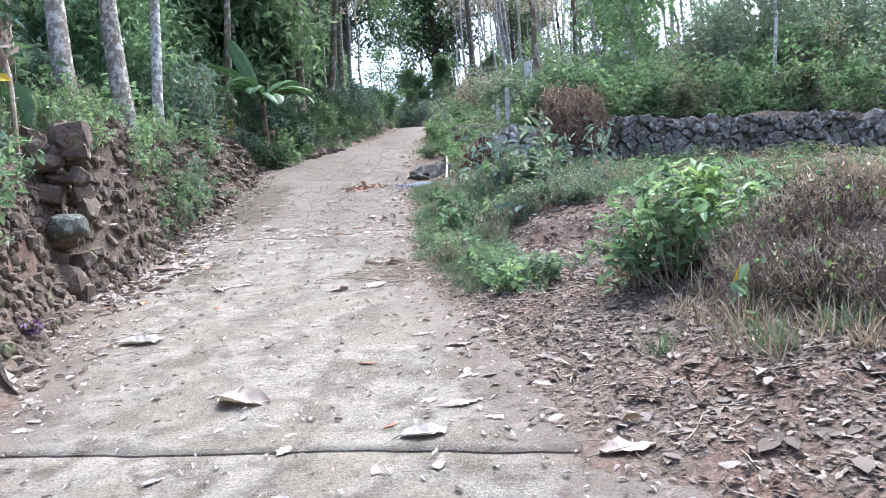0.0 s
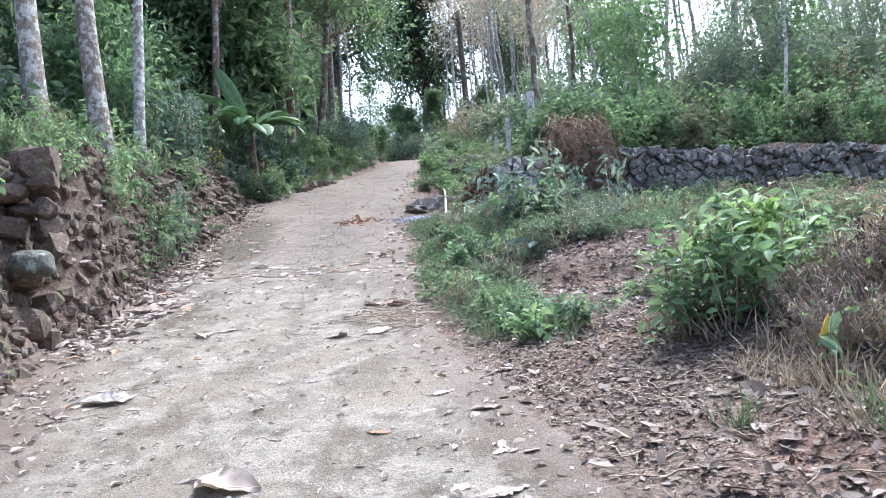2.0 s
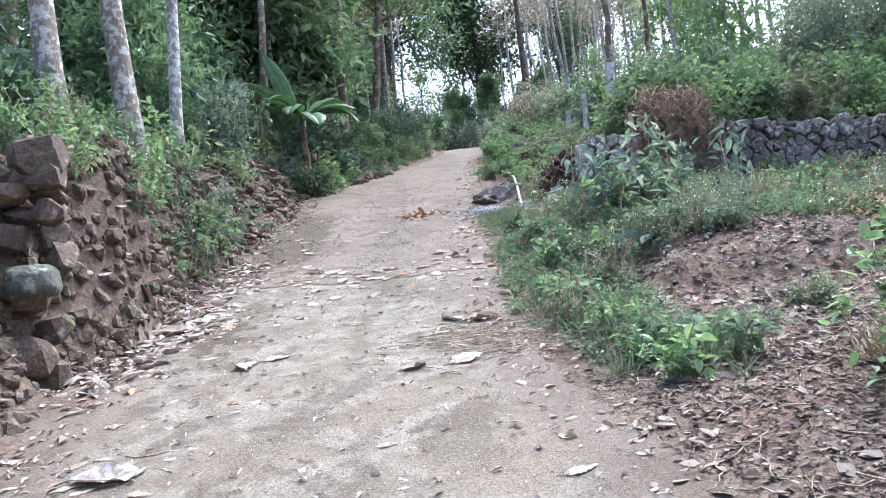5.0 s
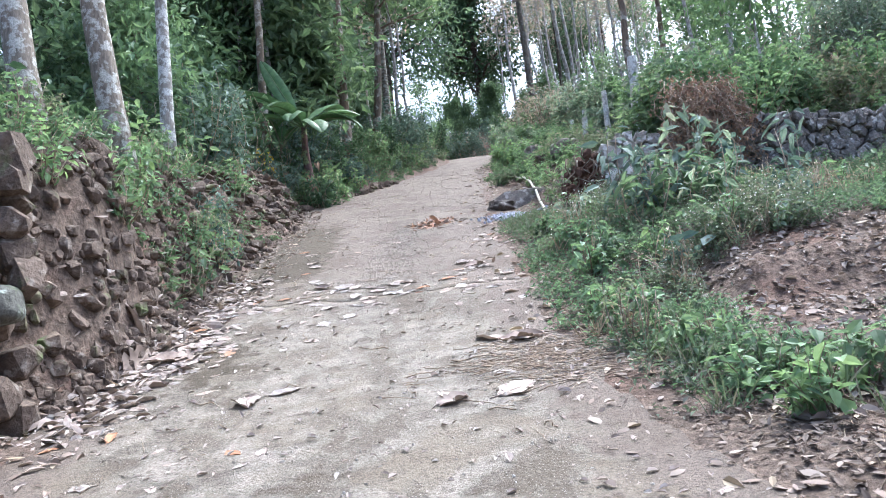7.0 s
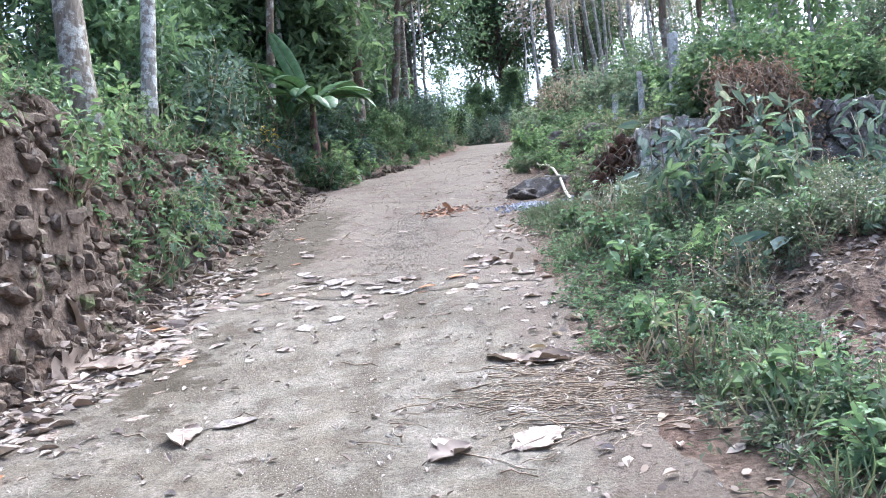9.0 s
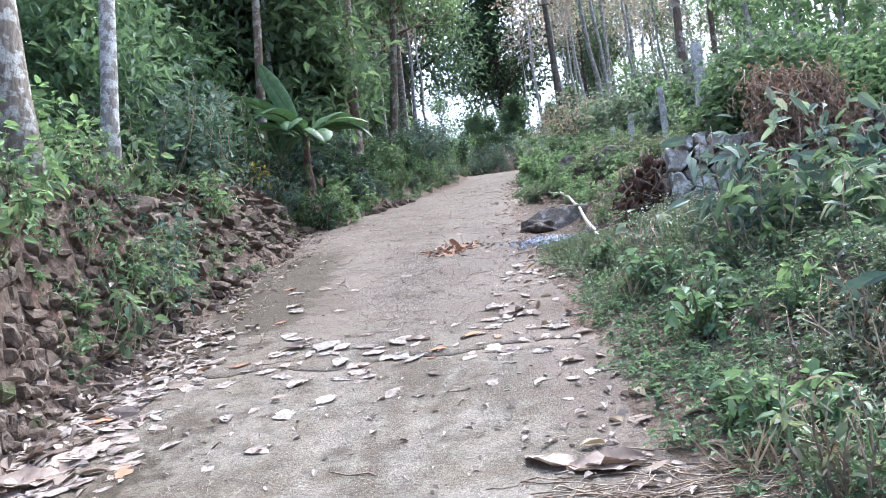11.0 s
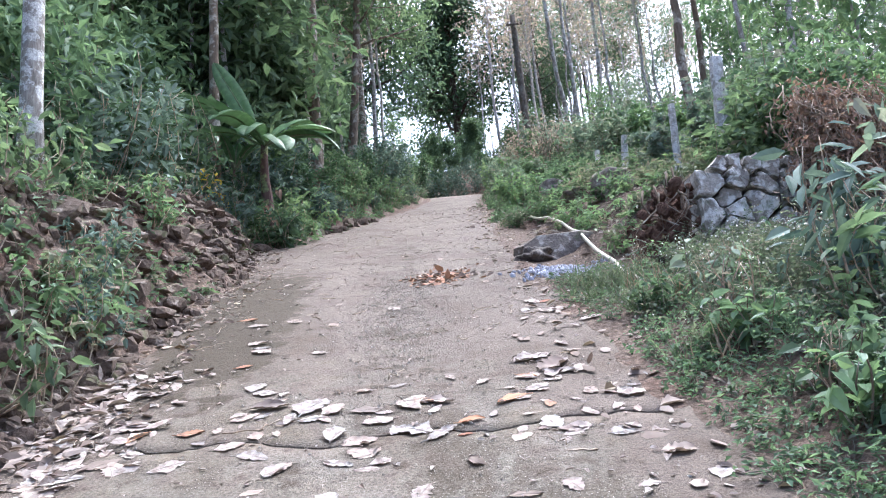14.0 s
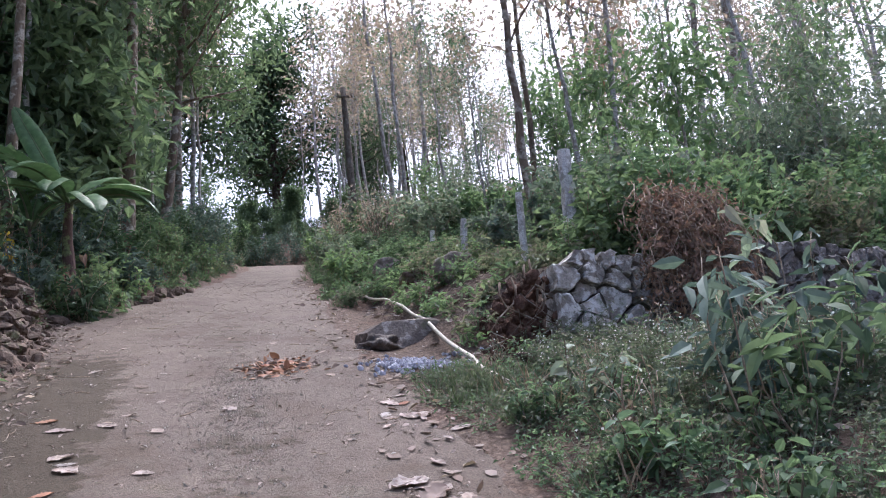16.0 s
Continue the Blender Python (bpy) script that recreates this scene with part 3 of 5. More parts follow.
single("tree", "slim brown tree on the terrace", -5.58, 22.6, 15, 0.12, 0.4, 12, 2.4, 24, 0.28, BARK_BROWN, GREEN, 26, kink=0.006)
single("tree", "slim crooked tree at the roadside", -4.0, 33, 16, 0.17, 0.3, 16, 3.0, 44, 0.3, BARK_BROWN, GREEN, 27, lean=(0.1, 0), kink=0.015)
single("tree", "slim grey tree at the roadside", -3.7, 37, 17, 0.18, 0.3, 16, 3.2, 44, 0.32, BARK_PALE, GREEN, 28, kink=0.01)
single("tree", "tall broad tree with a dense dark crown", 1.5, 68, 15.5, 0.4, 0.2, 22, 5.2, 70, 0.5, BARK_DARK, DARK, 29, spread=0.8)
single("tree", "tall broad tree with a dense dark crown", -5.2, 58, 20, 0.35, 0.3, 22, 4.8, 90, 0.45, BARK_DARK, GREEN, 30, spread=0.8)
single("tree", "thin whitish sapling above the stone wall", 7.6, 16.9, 6.5, 0.05, 0.5, 7, 1.2, 26, 0.13, BARK_WHITE, BRIGHT, 31, lean=(0.1, 0.0), kink=0.02)
single("tree", "dark slender tree on the hillside", 4.85, 24, 14, 0.075, 0.35, 10, 2.2, 30, 0.16, BARK_BROWN, OLIVE, 32, lean=(0.03, 0), kink=0.012)
single("tree", "crooked slender tree with sparse brown leaves", 3.1, 19.8, 10, 0.09, 0.4, 8, 1.8, 14, 0.16, BARK_BROWN, OLIVE, 33, lean=(-0.02, 0), kink=0.03)
single("tree", "grey slender tree on the hillside", 5.7, 22, 12, 0.08, 0.4, 10, 2.0, 24, 0.18, BARK_GREY, RUSTY, 34, lean=(0.08, 0))
single("tree", "pale slender tree on the hillside", 10.6, 26, 14, 0.13, 0.5, 8, 2.0, 12, 0.18, BARK_PALE, OLIVE, 35, lean=(0.12, 0), kink=0.006)

# woods on both sides
def hut_clear(x, y):
    """Keeps the hut and the gap in the trees before it free."""
    return not (-14 < x < -8.2 and 17.5 < y < 24) and abs(x + 0.8 + (y - 4.5) * 0.612) > 0.7


left_trees = [tree("tree", "tall forest tree with a leafy crown", h, r, c, 15, re, 25, sz * 1.35, bk, lf, 40 + i, spread=0.5, aspect=0.5, kink=0.02)
              for i, (h, r, c, re, sz, bk, lf) in enumerate([(17, 0.16, 0.22, 3.0, 0.26, BARK_BROWN, GREEN), (14, 0.13, 0.2, 2.8, 0.24, BARK_DARK, GREEN),
                                                            (19, 0.19, 0.3, 3.4, 0.28, BARK_BROWN, GREEN), (12, 0.11, 0.15, 2.6, 0.22, BARK_PALE, DARK), (16, 0.14, 0.25, 3.0, 0.26, BARK_DARK, GREEN)])]
spots = scatter(36, -34, -5.6, 16, 75, lambda x, y: hut_clear(x, y) and off_left(x, y) > 2.2 and x > -6 - 0.55 * (y + 2), 1.7, 5)
spots += scatter(20, -16, 20, 64, 98, lambda x, y: abs(x + 2.2) > 2.4, 2.5, 6)
strew(left_trees, spots, (0.8, 1.2), "forest trees")
rubber = [tree("rubber_tree", "slim rubber tree with mottled grey bark and a thin brownish crown", h, r * 1.2, 0.5, 12, 1.9, int(p * 0.6), 0.22, bk, lf, 60 + i, spread=0.5, aspect=0.45, kink=0.035)
          for i, (h, r, p, bk, lf) in enumerate([(13, 0.075, 13, BARK_GREY, OLIVE), (15, 0.085, 11, BARK_PALE, HAZY), (12, 0.065, 12, BARK_GREY, OLIVE), (14, 0.08, 14, BARK_GREY, HAZY), (10, 0.055, 10, BARK_GREY, OLIVE)])]
spots = scatter(120, 2.6, 46, 21, 82, lambda x, y: off_right(x, y) > 2.2 + 0.03 * y and x < 6 + 0.8 * (y - 8) and not (0.27 < (x + 1.84) / (y - 8.1) < 0.47 and y < 70), 1.6, 8)
short = scatter(16, 2.6, 30, 24, 60, lambda x, y: 0.27 < (x + 1.84) / (y - 8.1) < 0.47, 2.0, 18)
strew(rubber, spots, (0.8, 1.2), "rubber trees")
for x, y in short:
    sc = rng.uniform(0.45, 0.62)
    m = Matrix.LocRotScale((x, y, float(land(x, y))), Euler((0, 0, rng.uniform(0, 6.28))), (sc, sc, sc))
    copy_thing(rubber[rng.integers(5)], m).matrix_basis = m
young = [tree("young_tree", "young leafy tree in the understorey", h, 0.045, 0.15, 12, 1.4, 40, sz * 1.35, BARK_BROWN, lf, 80 + i, spread=0.3, kink=0.03)
         for i, (h, sz, lf) in enumerate([(4.5, 0.2, GREEN), (5.5, 0.22, GREEN), (3.6, 0.17, BRIGHT), (5.0, 0.2, GREEN)])]
spots = scatter(64, -20, -5.2, 12.5, 60, lambda x, y: hut_clear(x, y) and off_left(x, y) > 1.6 and x > -5 - 0.5 * (y + 1) and not (x > -6.2 and y < 24), 1.3, 9)
strew(young, spots, (0.7, 1.25), "young trees")
bright_young = [tree("young_tree", "young light green tree under the taller ones", h, 0.045, 0.12, 12, 1.3, 30, sz * 1.4, BARK_PALE, lf, 85 + i, spread=0.36, kink=0.03) for i, (h, sz, lf) in enumerate([(4.2, 0.2, BRIGHT), (5.2, 0.22, GREEN), (3.4, 0.19, BRIGHT)])]
strew(bright_young, scatter(12, -12, -5.2, 17, 36, lambda x, y: hut_clear(x, y) and off_left(x, y) > 1.3 and not (x > -6.8 and y < 26), 1.2, 19), (0.7, 1.05), "young trees")
strew(bright_young[:2], scatter(9, -9.5, -5.4, 25, 35, lambda x, y: hut_clear(x, y), 1.1, 23), (1.15, 1.6), "young trees")
strew(young, scatter(14, -7, 6, 50, 64, lambda x, y: True, 1.4, 20), (0.4, 0.62), "young trees")
strew(rubber, scatter(17, -10, -2.6, 23.5, 46, lambda x, y: 0.9 < off_left(x, y) < 6 and abs(x + 4) > 0.5, 1.0, 22), (0.8, 1.15), "slim trees by the track")
hill_young = [tree("young_tree", "bright young tree on the hillside", h, 0.04, 0.12, 9, 1.2, 15, sz * 1.2, BARK_GREY, lf, 90 + i, spread=0.34, kink=0.03)
              for i, (h, sz, lf) in enumerate([(3.4, 0.17, BRIGHT), (4.2, 0.18, HAZY), (2.8, 0.15, HAZY)])]
spots = scatter(17, 3.2, 22, 17.0, 40, lambda x, y: off_right(x, y) > 3.0 and x < 4 + 0.75 * (y - 6), 1.2, 10)
strew(hill_young, spots, (0.7, 1.15), "young hillside trees")

# ---- small hut behind the trees ----
board_mat, nt, b = material("weathered_boards", 0.9, 0.15)
stretch = node(nt, "ShaderNodeMapping", Scale=(1.0, 1.0, 0.12))
nt.links.new(place_of(nt), stretch.inputs[0])
nt.links.new(ramp(nt, grain(nt, 22.0, 6.0, stretch.outputs[0]), (0.3, (0.11, 0.10, 0.09)), (0.7, (0.30, 0.28, 0.26))), b.inputs["Base Color"])
thatch_mat, nt, b = material("dark_old_thatch", 0.95, 0.1)
nt.links.new(ramp(nt, grain(nt, 30.0, 7.0, place_of(nt)), (0.3, (0.03, 0.027, 0.025)), (0.7, (0.10, 0.092, 0.085))), b.inputs["Base Color"])


def block(x0, x1, y0, y1, z0, z1, mat, name):
    v = [(x, y, z) for x in (x0, x1) for y in (y0, y1) for z in (z0, z1)]
    quads = [(0, 1, 3, 2), (4, 6, 7, 5), (0, 4, 5, 1), (2, 3, 7, 6), (0, 2, 6, 4), (1, 5, 7, 3)]
    return Soup().add(v, [t for q in quads for t in ((q[0], q[1], q[2]), (q[0], q[2], q[3]))]).mesh(name, [mat])


hut = tagged(new("hut"), "small grey board hut with a dark pitched roof among the trees", "hut")
for k in range(15):
    x = -1.5 + 0.2 * k
    low = 1.45 if 8 <= k <= 11 else -0.4
    child("board", block(x, x + 0.19, -1.2 + 0.01 * (k % 2), -1.17 + 0.01 * (k % 2), low, 1.75 + 0.62 * (1.5 - abs(x + 0.1)), board_mat, "board"), hut)
for side in (-1.5, 1.5):
    child("side_wall", block(side - 0.03, side + 0.03, -1.16, 2.0, -0.4, 1.72, board_mat, "side_wall"), hut)
child("back_wall", block(-1.46, 1.46, 1.95, 2.0, -0.4, 2.2, board_mat, "back_wall"), hut)
for side in (-1, 1):
    for row in range(7):
        a, c = row / 7, (row + 1.25) / 7
        za, zc = 2.85 - 1.25 * a + 0.02, 2.85 - 1.25 * c + 0.06
        xa, xc = side * 2.0 * a, side * 2.0 * c
        v = [(xa, -1.6, za), (xc, -1.6, zc), (xc, 2.3, zc), (xa, 2.3, za)]
        v += [(p[0], p[1], p[2] - 0.07) for p in v]
        child("thatch_course", Soup().add(v, [(0, 1, 2), (0, 2, 3), (4, 6, 5), (4, 7, 6), (0, 4, 5), (0, 5, 1), (1, 5, 6), (1, 6, 2), (2, 6, 7), (2, 7, 3), (3, 7, 4), (3, 4, 0)]).mesh("thatch_course", [thatch_mat]), hut)
hut.location = (-11.2, 20.6, float(land(-11.2, 20.6)) + 0.1)

# ---- understorey shrubs ----
hill_shrubs = [shrub("shrub", "tangled green shrub on the hillside", h, w, 16, int(n * 0.7), s * 1.75, lf, TWIG, 100 + i, 0.6)
               for i, (h, w, n, s, lf) in enumerate([(1.7, 1.0, 1500, 0.11, BRIGHT), (1.4, 1.0, 1400, 0.1, HAZY), (1.9, 1.1, 1300, 0.11, HAZY), (1.2, 0.9, 1200, 0.1, GREEN)])]
hill_shrubs += [shrub("bare_shrub", "half-bare twiggy shrub with few dry leaves", 2.3, 1.0, 26, 420, 0.12, OLIVE, BARK_BROWN, 105 + i, 0.5) for i in range(1)]
spots = scatter(62, 2.1, 20, 16.3, 34, lambda x, y: off_right(x, y) > 2.3 and x < 4 + 0.8 * (y - 6), 0.75, 11)
spots += scatter(34, 0.4, 5, 24, 42, lambda x, y: 0.7 < off_right(x, y) < 4.5, 0.8, 12)
strew(hill_shrubs, spots, (0.5, 0.95), "hillside shrubs")
wood_shrubs = [shrub("shrub", "dark leafy shrub under the trees", h, w, 14, n, s, lf, TWIG, 110 + i, 0.42)
               for i, (h, w, n, s, lf) in enumerate([(1.5, 1.0, 1100, 0.15, DARK), (1.2, 0.9, 1100, 0.12, GREEN), (1.9, 1.1, 1200, 0.16, BLUISH), (1.0, 0.9, 1000, 0.11, BRIGHT)])]
spots = scatter(62, -16, -3.2, 12, 46, lambda x, y: hut_clear(x, y) and off_left(x, y) > 1.7 and x > -5 - 0.5 * (y + 1) and not (y < 12.5), 0.8, 13)
spots += scatter(34, -6, 0, 23, 44, lambda x, y: 0.7 < off_left(x, y) < 2.4, 0.7, 14)
spots += scatter(40, -7, 7, 43.5, 58, lambda x, y: True, 0.9, 15)
strew(wood_shrubs, spots, (0.65, 1.2), "shrubs under the trees")

wall_green = [shrub("shrub", "leafy green shrub crowding the top of the stone wall", h, 0.75, 16, 620, 0.13, lf, TWIG, 120 + i, 0.5, True, -0.15, 0.12) for i, (h, lf) in enumerate(((1.4, BRIGHT), (1.8, HAZY), (1.1, BRIGHT)))]
strew(wall_green, scatter(28, 4.0, 14, 16.2, 23, lambda x, y: True, 0.75, 16), (0.75, 1.3), "wall-top shrubs")
strew(hill_young, scatter(11, 5.0, 18, 17, 25, lambda x, y: True, 1.0, 17), (0.7, 1.15), "young hillside trees")

# ---- dry stone wall ----
dry_wall = tagged(new("dry_stone_wall"), "low dry stone retaining wall of lichened grey blocks", "stone wall")


def wall_top(x):
    return float(np.interp(x, [1.35, 2.3, 3.3, 6.1, 8.6, 12], [5.83, 5.84, 5.88, 5.76, 5.64, 5.58]))


def clip(poly, p, q):
    """The part of a polygon that lies nearer to p than to q."""
    mid, n = (p + q) / 2, q - p
    out = []
    for a, c in zip(poly, np.roll(poly, -1, 0)):
        da, dc = np.dot(a - mid, n), np.dot(c - mid, n)
        if da <= 0:
            out.append(a)
        if da * dc < 0:
            out.append(a + (c - a) * da / (da - dc))
    return np.array(out)


def wall_stone(poly, y_face, mat, flat):
    """A block with an irregular face: bevelled front, straight sides into the bank."""
    c = poly.mean(0)
    n = len(poly)
    tilt = rng.normal(size=2) * (0.05 if flat else 0.09)
    ring = lambda k, y, sl: np.stack([c[0] + (poly[:, 0] - c[0]) * k, y + sl * ((poly - c) @ tilt), c[1] + (poly[:, 1] - c[1]) * k], 1)
    rough = lambda r, k: r + rng.normal(size=r.shape) * k
    v = np.concatenate([ring(0.97, y_face + 0.42, 0), ring(1.0, y_face + 0.04, 0.6), rough(ring(0.95, y_face + 0.008, 1), 0.007), rough(ring(0.88 if flat else 0.7, y_face - 0.008 + rng.normal() * 0.006, 1), 0.007), [[c[0], y_face - 0.012, c[1]]]])
    f = []
    for a in range(n):
        d = (a + 1) % n
        for k in range(3):
            f += [(k * n + a, k * n + d, (k + 1) * n + d), (k * n + a, (k + 1) * n + d, (k + 1) * n + a)]
        f.append((3 * n + a, 3 * n + d, 4 * n))
    return Soup().add(v, f).mesh("stone", [mat])


seeds = []
z = 4.55
row = 0
while z < 6.25:
    x = 1.37 + 0.12 * (row % 2)
    while x < 11.2:
        w = rng.uniform(0.2, 0.42) if x < 2.4 else rng.uniform(0.14, 0.3)
        seeds.append((x + w / 2 + rng.normal() * 0.03, z + rng.normal() * 0.06))
        x += w
    z += rng.uniform(0.15, 0.2)
    row += 1
seeds += [(rng.uniform(2.5, 8.5), rng.uniform(4.7, 5.85)) for _ in range(170)]
seeds = np.array(seeds)
seeds = seeds[rng.random(len(seeds)) > 0.12]
for p in seeds:
    if p[1] > wall_top(p[0]) + 0.02 or p[1] < float(land(p[0], 15.35)) - 0.2:
        continue
    poly = np.array([(max(1.35, p[0] - 0.5), p[1] - 0.4), (p[0] + 0.5, p[1] - 0.4), (p[0] + 0.5, min(p[1] + 0.4, wall_top(p[0]) + rng.uniform(0.0, 0.1))), (max(1.35, p[0] - 0.5), min(p[1] + 0.4, wall_top(p[0]) + rng.uniform(0.0, 0.1)))])
    near = seeds[(np.abs(seeds - p) < 1.0).all(1)]
    for q in near:
        if np.any(q != p) and len(poly) > 2:
            poly = clip(poly, p, q)
    if len(poly) < 3:
        continue
    size = np.linalg.norm(poly - poly.mean(0), axis=1).mean()
    poly = poly.mean(0) + (poly - poly.mean(0)) * (1 - (0.02 if p[0] < 2.45 else 0.007) / size) + rng.normal(size=poly.shape) * 0.006
    fine_poly = []
    for a, c in zip(poly, np.roll(poly, -1, 0)):
        fine_poly.append(a)
        if np.linalg.norm(c - a) > 0.08:
            for s in (0.35, 0.7):
                fine_poly.append(a + (c - a) * s + rng.normal(size=2) * 0.011)
    poly = np.array(fine_poly)
    pier = p[0] < 2.45
    child("stone", wall_stone(poly, 15.42 + rng.normal() * 0.04, STONE_GREY if pier else STONE_WALL, pier), dry_wall, "large pale lichened block" if pier else "")

# ---- tumbled stone bank beside the track ----
rubble = tagged(new("rubble_wall"), "tumbled bank of brown fieldstones and red earth", "stone bank")
field_stones = [stone_mesh("stone", STONE_BROWN, 24, 0.78, 220 + i) for i in range(9)]


def bank_spot(y, s):
    x = float(lerp(y, LEFT)) - toe(y) - s * float(run(y))
    return x, y, float(land(x, y))


def bank_stone(y, s, w, h, d, mesh=None, sink=0.38, tilt=0.25):
    x, y, z = bank_spot(y, s)
    put(child("stone", mesh or field_stones[rng.integers(9)], rubble), x, y, z + h * (0.5 - sink), (d, w, h), (rng.normal() * tilt, rng.normal() * tilt, rng.normal() * 0.5))


for k in range(7):
    y = 8.7 + 0.36 * k + rng.normal() * 0.05
    for row in range(4):
        w = rng.uniform(0.14, 0.3)
        bank_stone(y + rng.normal() * 0.12, 0.08 + row * 0.19 + rng.normal() * 0.05, w, w * rng.uniform(0.5, 0.75), w * 0.8, tilt=0.28, sink=0.6)
for k in range(240):
    y = 13.2 + 7.2 * rng.random() ** 0.9
    w = rng.uniform(0.12, 0.34) if rng.random() < 0.8 else rng.uniform(0.3, 0.45)
    bank_stone(y, rng.uniform(0.1, 1.1), w, w * rng.uniform(0.28, 0.55), w * rng.uniform(0.7, 1.0), sink=0.3)
for k in range(28):
    y = rng.uniform(20.8, 25.5)
    w = rng.uniform(0.18, 0.4)
    bank_stone(y, rng.uniform(0.0, 0.35), w, w * 0.55, w * 0.9, tilt=0.12)
for k in range(110):
    w = rng.uniform(0.09, 0.22)
    bank_stone(rng.uniform(8.4, 13.4), rng.uniform(0.1, 1.0), w, w * rng.uniform(0.5, 0.8), w * 0.8, tilt=0.35, sink=0.6)
lichen_rock = boulder_mesh("stone", STONE_MOSSY, 3.0, 0.12, 3)
put(child("stone", lichen_rock, rubble, "flat grey-green lichened boulder"), -3.86, 8.5, 3.1, (0.44, 0.42, 0.27), (0.05, -0.1, 0.2))
z = 2.3
while z < 4.35:
    h = rng.uniform(0.12, 0.26)
    for dx in (-0.34, -0.06, 0.2):
        if not (dx > 0 and 2.9 < z < 3.2):
            w = rng.uniform(0.24, 0.42)
            put(child("stone", field_stones[rng.integers(9)], rubble), -4.02 + dx + rng.normal() * 0.07, 8.72 + rng.normal() * 0.09, z + rng.normal() * 0.04, (w, w * rng.uniform(0.7, 1.1), h * rng.uniform(1.1, 1.7)), tuple(rng.normal(size=3) * (0.2, 0.2, 0.8)))
    z += h
cob = Soup()
for k in range(1900):
    y = rng.uniform(6.5, 21) if k % 2 else (rng.uniform(8.2, 13.5) if k % 3 else rng.uniform(5.8, 8.5))
    x, y, z = bank_spot(y, rng.uniform(-0.1, 1.05))
    me = field_stones[k % 9]
    n = len(me.vertices)
    co = np.empty(n * 3)
    me.vertices.foreach_get("co", co)
    co = co.reshape(-1, 3) * rng.uniform(0.05, 0.15) * rng.uniform(0.7, 1.3, 3)
    a = rng.uniform(0, 6.28)
    rot = np.array([[np.cos(a), -np.sin(a), 0], [np.sin(a), np.cos(a), 0], [0, 0, 1]])
    tri = np.array([p.vertices[:] for p in me.polygons if len(p.vertices) == 3])
    cob.add(co @ rot.T + [x, y, z], tri)
tagged(child("small_rubble", cob.mesh("small_rubble", [STONE_BROWN]), rubble), kind="stuff")


# ---- boulders, gravel and pipe at the right verge ----
def boulder(label, x, y, size, mat, seed, sink=0.3, turn=0.0, rough=0.2):
    ob = tagged(new("boulder", boulder_mesh("boulder", mat, seed, rough)), label, "boulder")
    return put(ob, x, y, float(land(x, y)) + size[2] * (0.5 - sink), size, (0, 0, turn))


flat_rock = tagged(new("boulder", stone_mesh("boulder", STONE_DARK, 30, 0.75, 290)), "broad flat dark rock at the edge of the track", "boulder")
put(flat_rock, 0.28, 17.65, float(land(0.28, 17.65)) - 0.03, (1.35, 1.1, 0.55), (0.12, -0.05, 0.3))
boulder("smaller dark rock beside the flat rock", -0.15, 17.2, (0.5, 0.45, 0.22), STONE_DARK, 12, 0.4, 0.6, 0.3)
boulder("rounded dark boulder on the earth bank", 1.3, 18.7, (0.55, 0.5, 0.45), STONE_DARK, 13, 0.2)
boulder("rounded dark boulder in the weeds", 1.03, 22.5, (0.5, 0.45, 0.42), STONE_DARK, 14, 0.2)
boulder("rounded dark boulder in the weeds", 0.8, 24.6, (0.4, 0.4, 0.34), STONE_DARK, 15, 0.2)
boulder("brown stone half sunk in the verge", 1.0, 20.2, (0.4, 0.35, 0.25), STONE_BROWN, 16, 0.25)
boulder("brown stone half sunk in the verge", 0.75, 15.0, (0.4, 0.3, 0.2), STONE_BROWN, 17, 0.3)

blue_mat, nt, b = material("blue_grey_gravel", 0.8, 0.3)
info = nt.nodes.new("ShaderNodeNewGeometry")
nt.links.new(ramp(nt, info.outputs["Random Per Island"], (0, (0.16, 0.163, 0.205)), (0.6, (0.26, 0.265, 0.32)), (1, (0.44, 0.45, 0.50))), b.inputs["Base Color"])
gravel = Soup()
gm = stone_mesh("pebble", blue_mat, 9, 0.7, 260)
gco = np.array([q.co[:] for q in gm.vertices])
gtri = np.array([p.vertices[:] for p in gm.polygons if len(p.vertices) == 3])
for k in range(650):
    x, y = 0.0 + rng.normal() * 0.2, 15.8 + rng.normal() * 0.22
    z = max(float(land(x, y)), float(road_top(x, y))) + 0.05 * np.exp(-((x + 0.05) ** 2 + (y - 15.78) ** 2) / 0.05)
    gravel.add(gco * rng.uniform(0.025, 0.06) * rng.uniform(0.7, 1.3, 3) + [x, y, z + 0.008], gtri)
tagged(new("gravel_heap", gravel.mesh("gravel_heap", [blue_mat])), "small heap of blue-grey crushed stone at the verge", "gravel", kind="stuff")

pipe_mat, nt, b = material("weathered_pipe", 0.55, 0.4)
nt.links.new(ramp(nt, grain(nt, 14.0, 5.0), (0.3, (0.28, 0.245, 0.19)), (0.6, (0.49, 0.45, 0.375))), b.inputs["Base Color"])


def curve_points(ctrl, n):
    ctrl = np.asarray(ctrl, float)
    t = np.linspace(0, len(ctrl) - 1.001, n)
    i = t.astype(int)
    f = (t - i)[:, None]
    get = lambda k: ctrl[np.clip(k, 0, len(ctrl) - 1)]
    a, b_, c, d = get(i - 1), get(i), get(i + 1), get(i + 2)
    return 0.5 * (2 * b_ + (c - a) * f + (2 * a - 5 * b_ + 4 * c - d) * f ** 2 + (3 * b_ - a - 3 * c + d) * f ** 3)


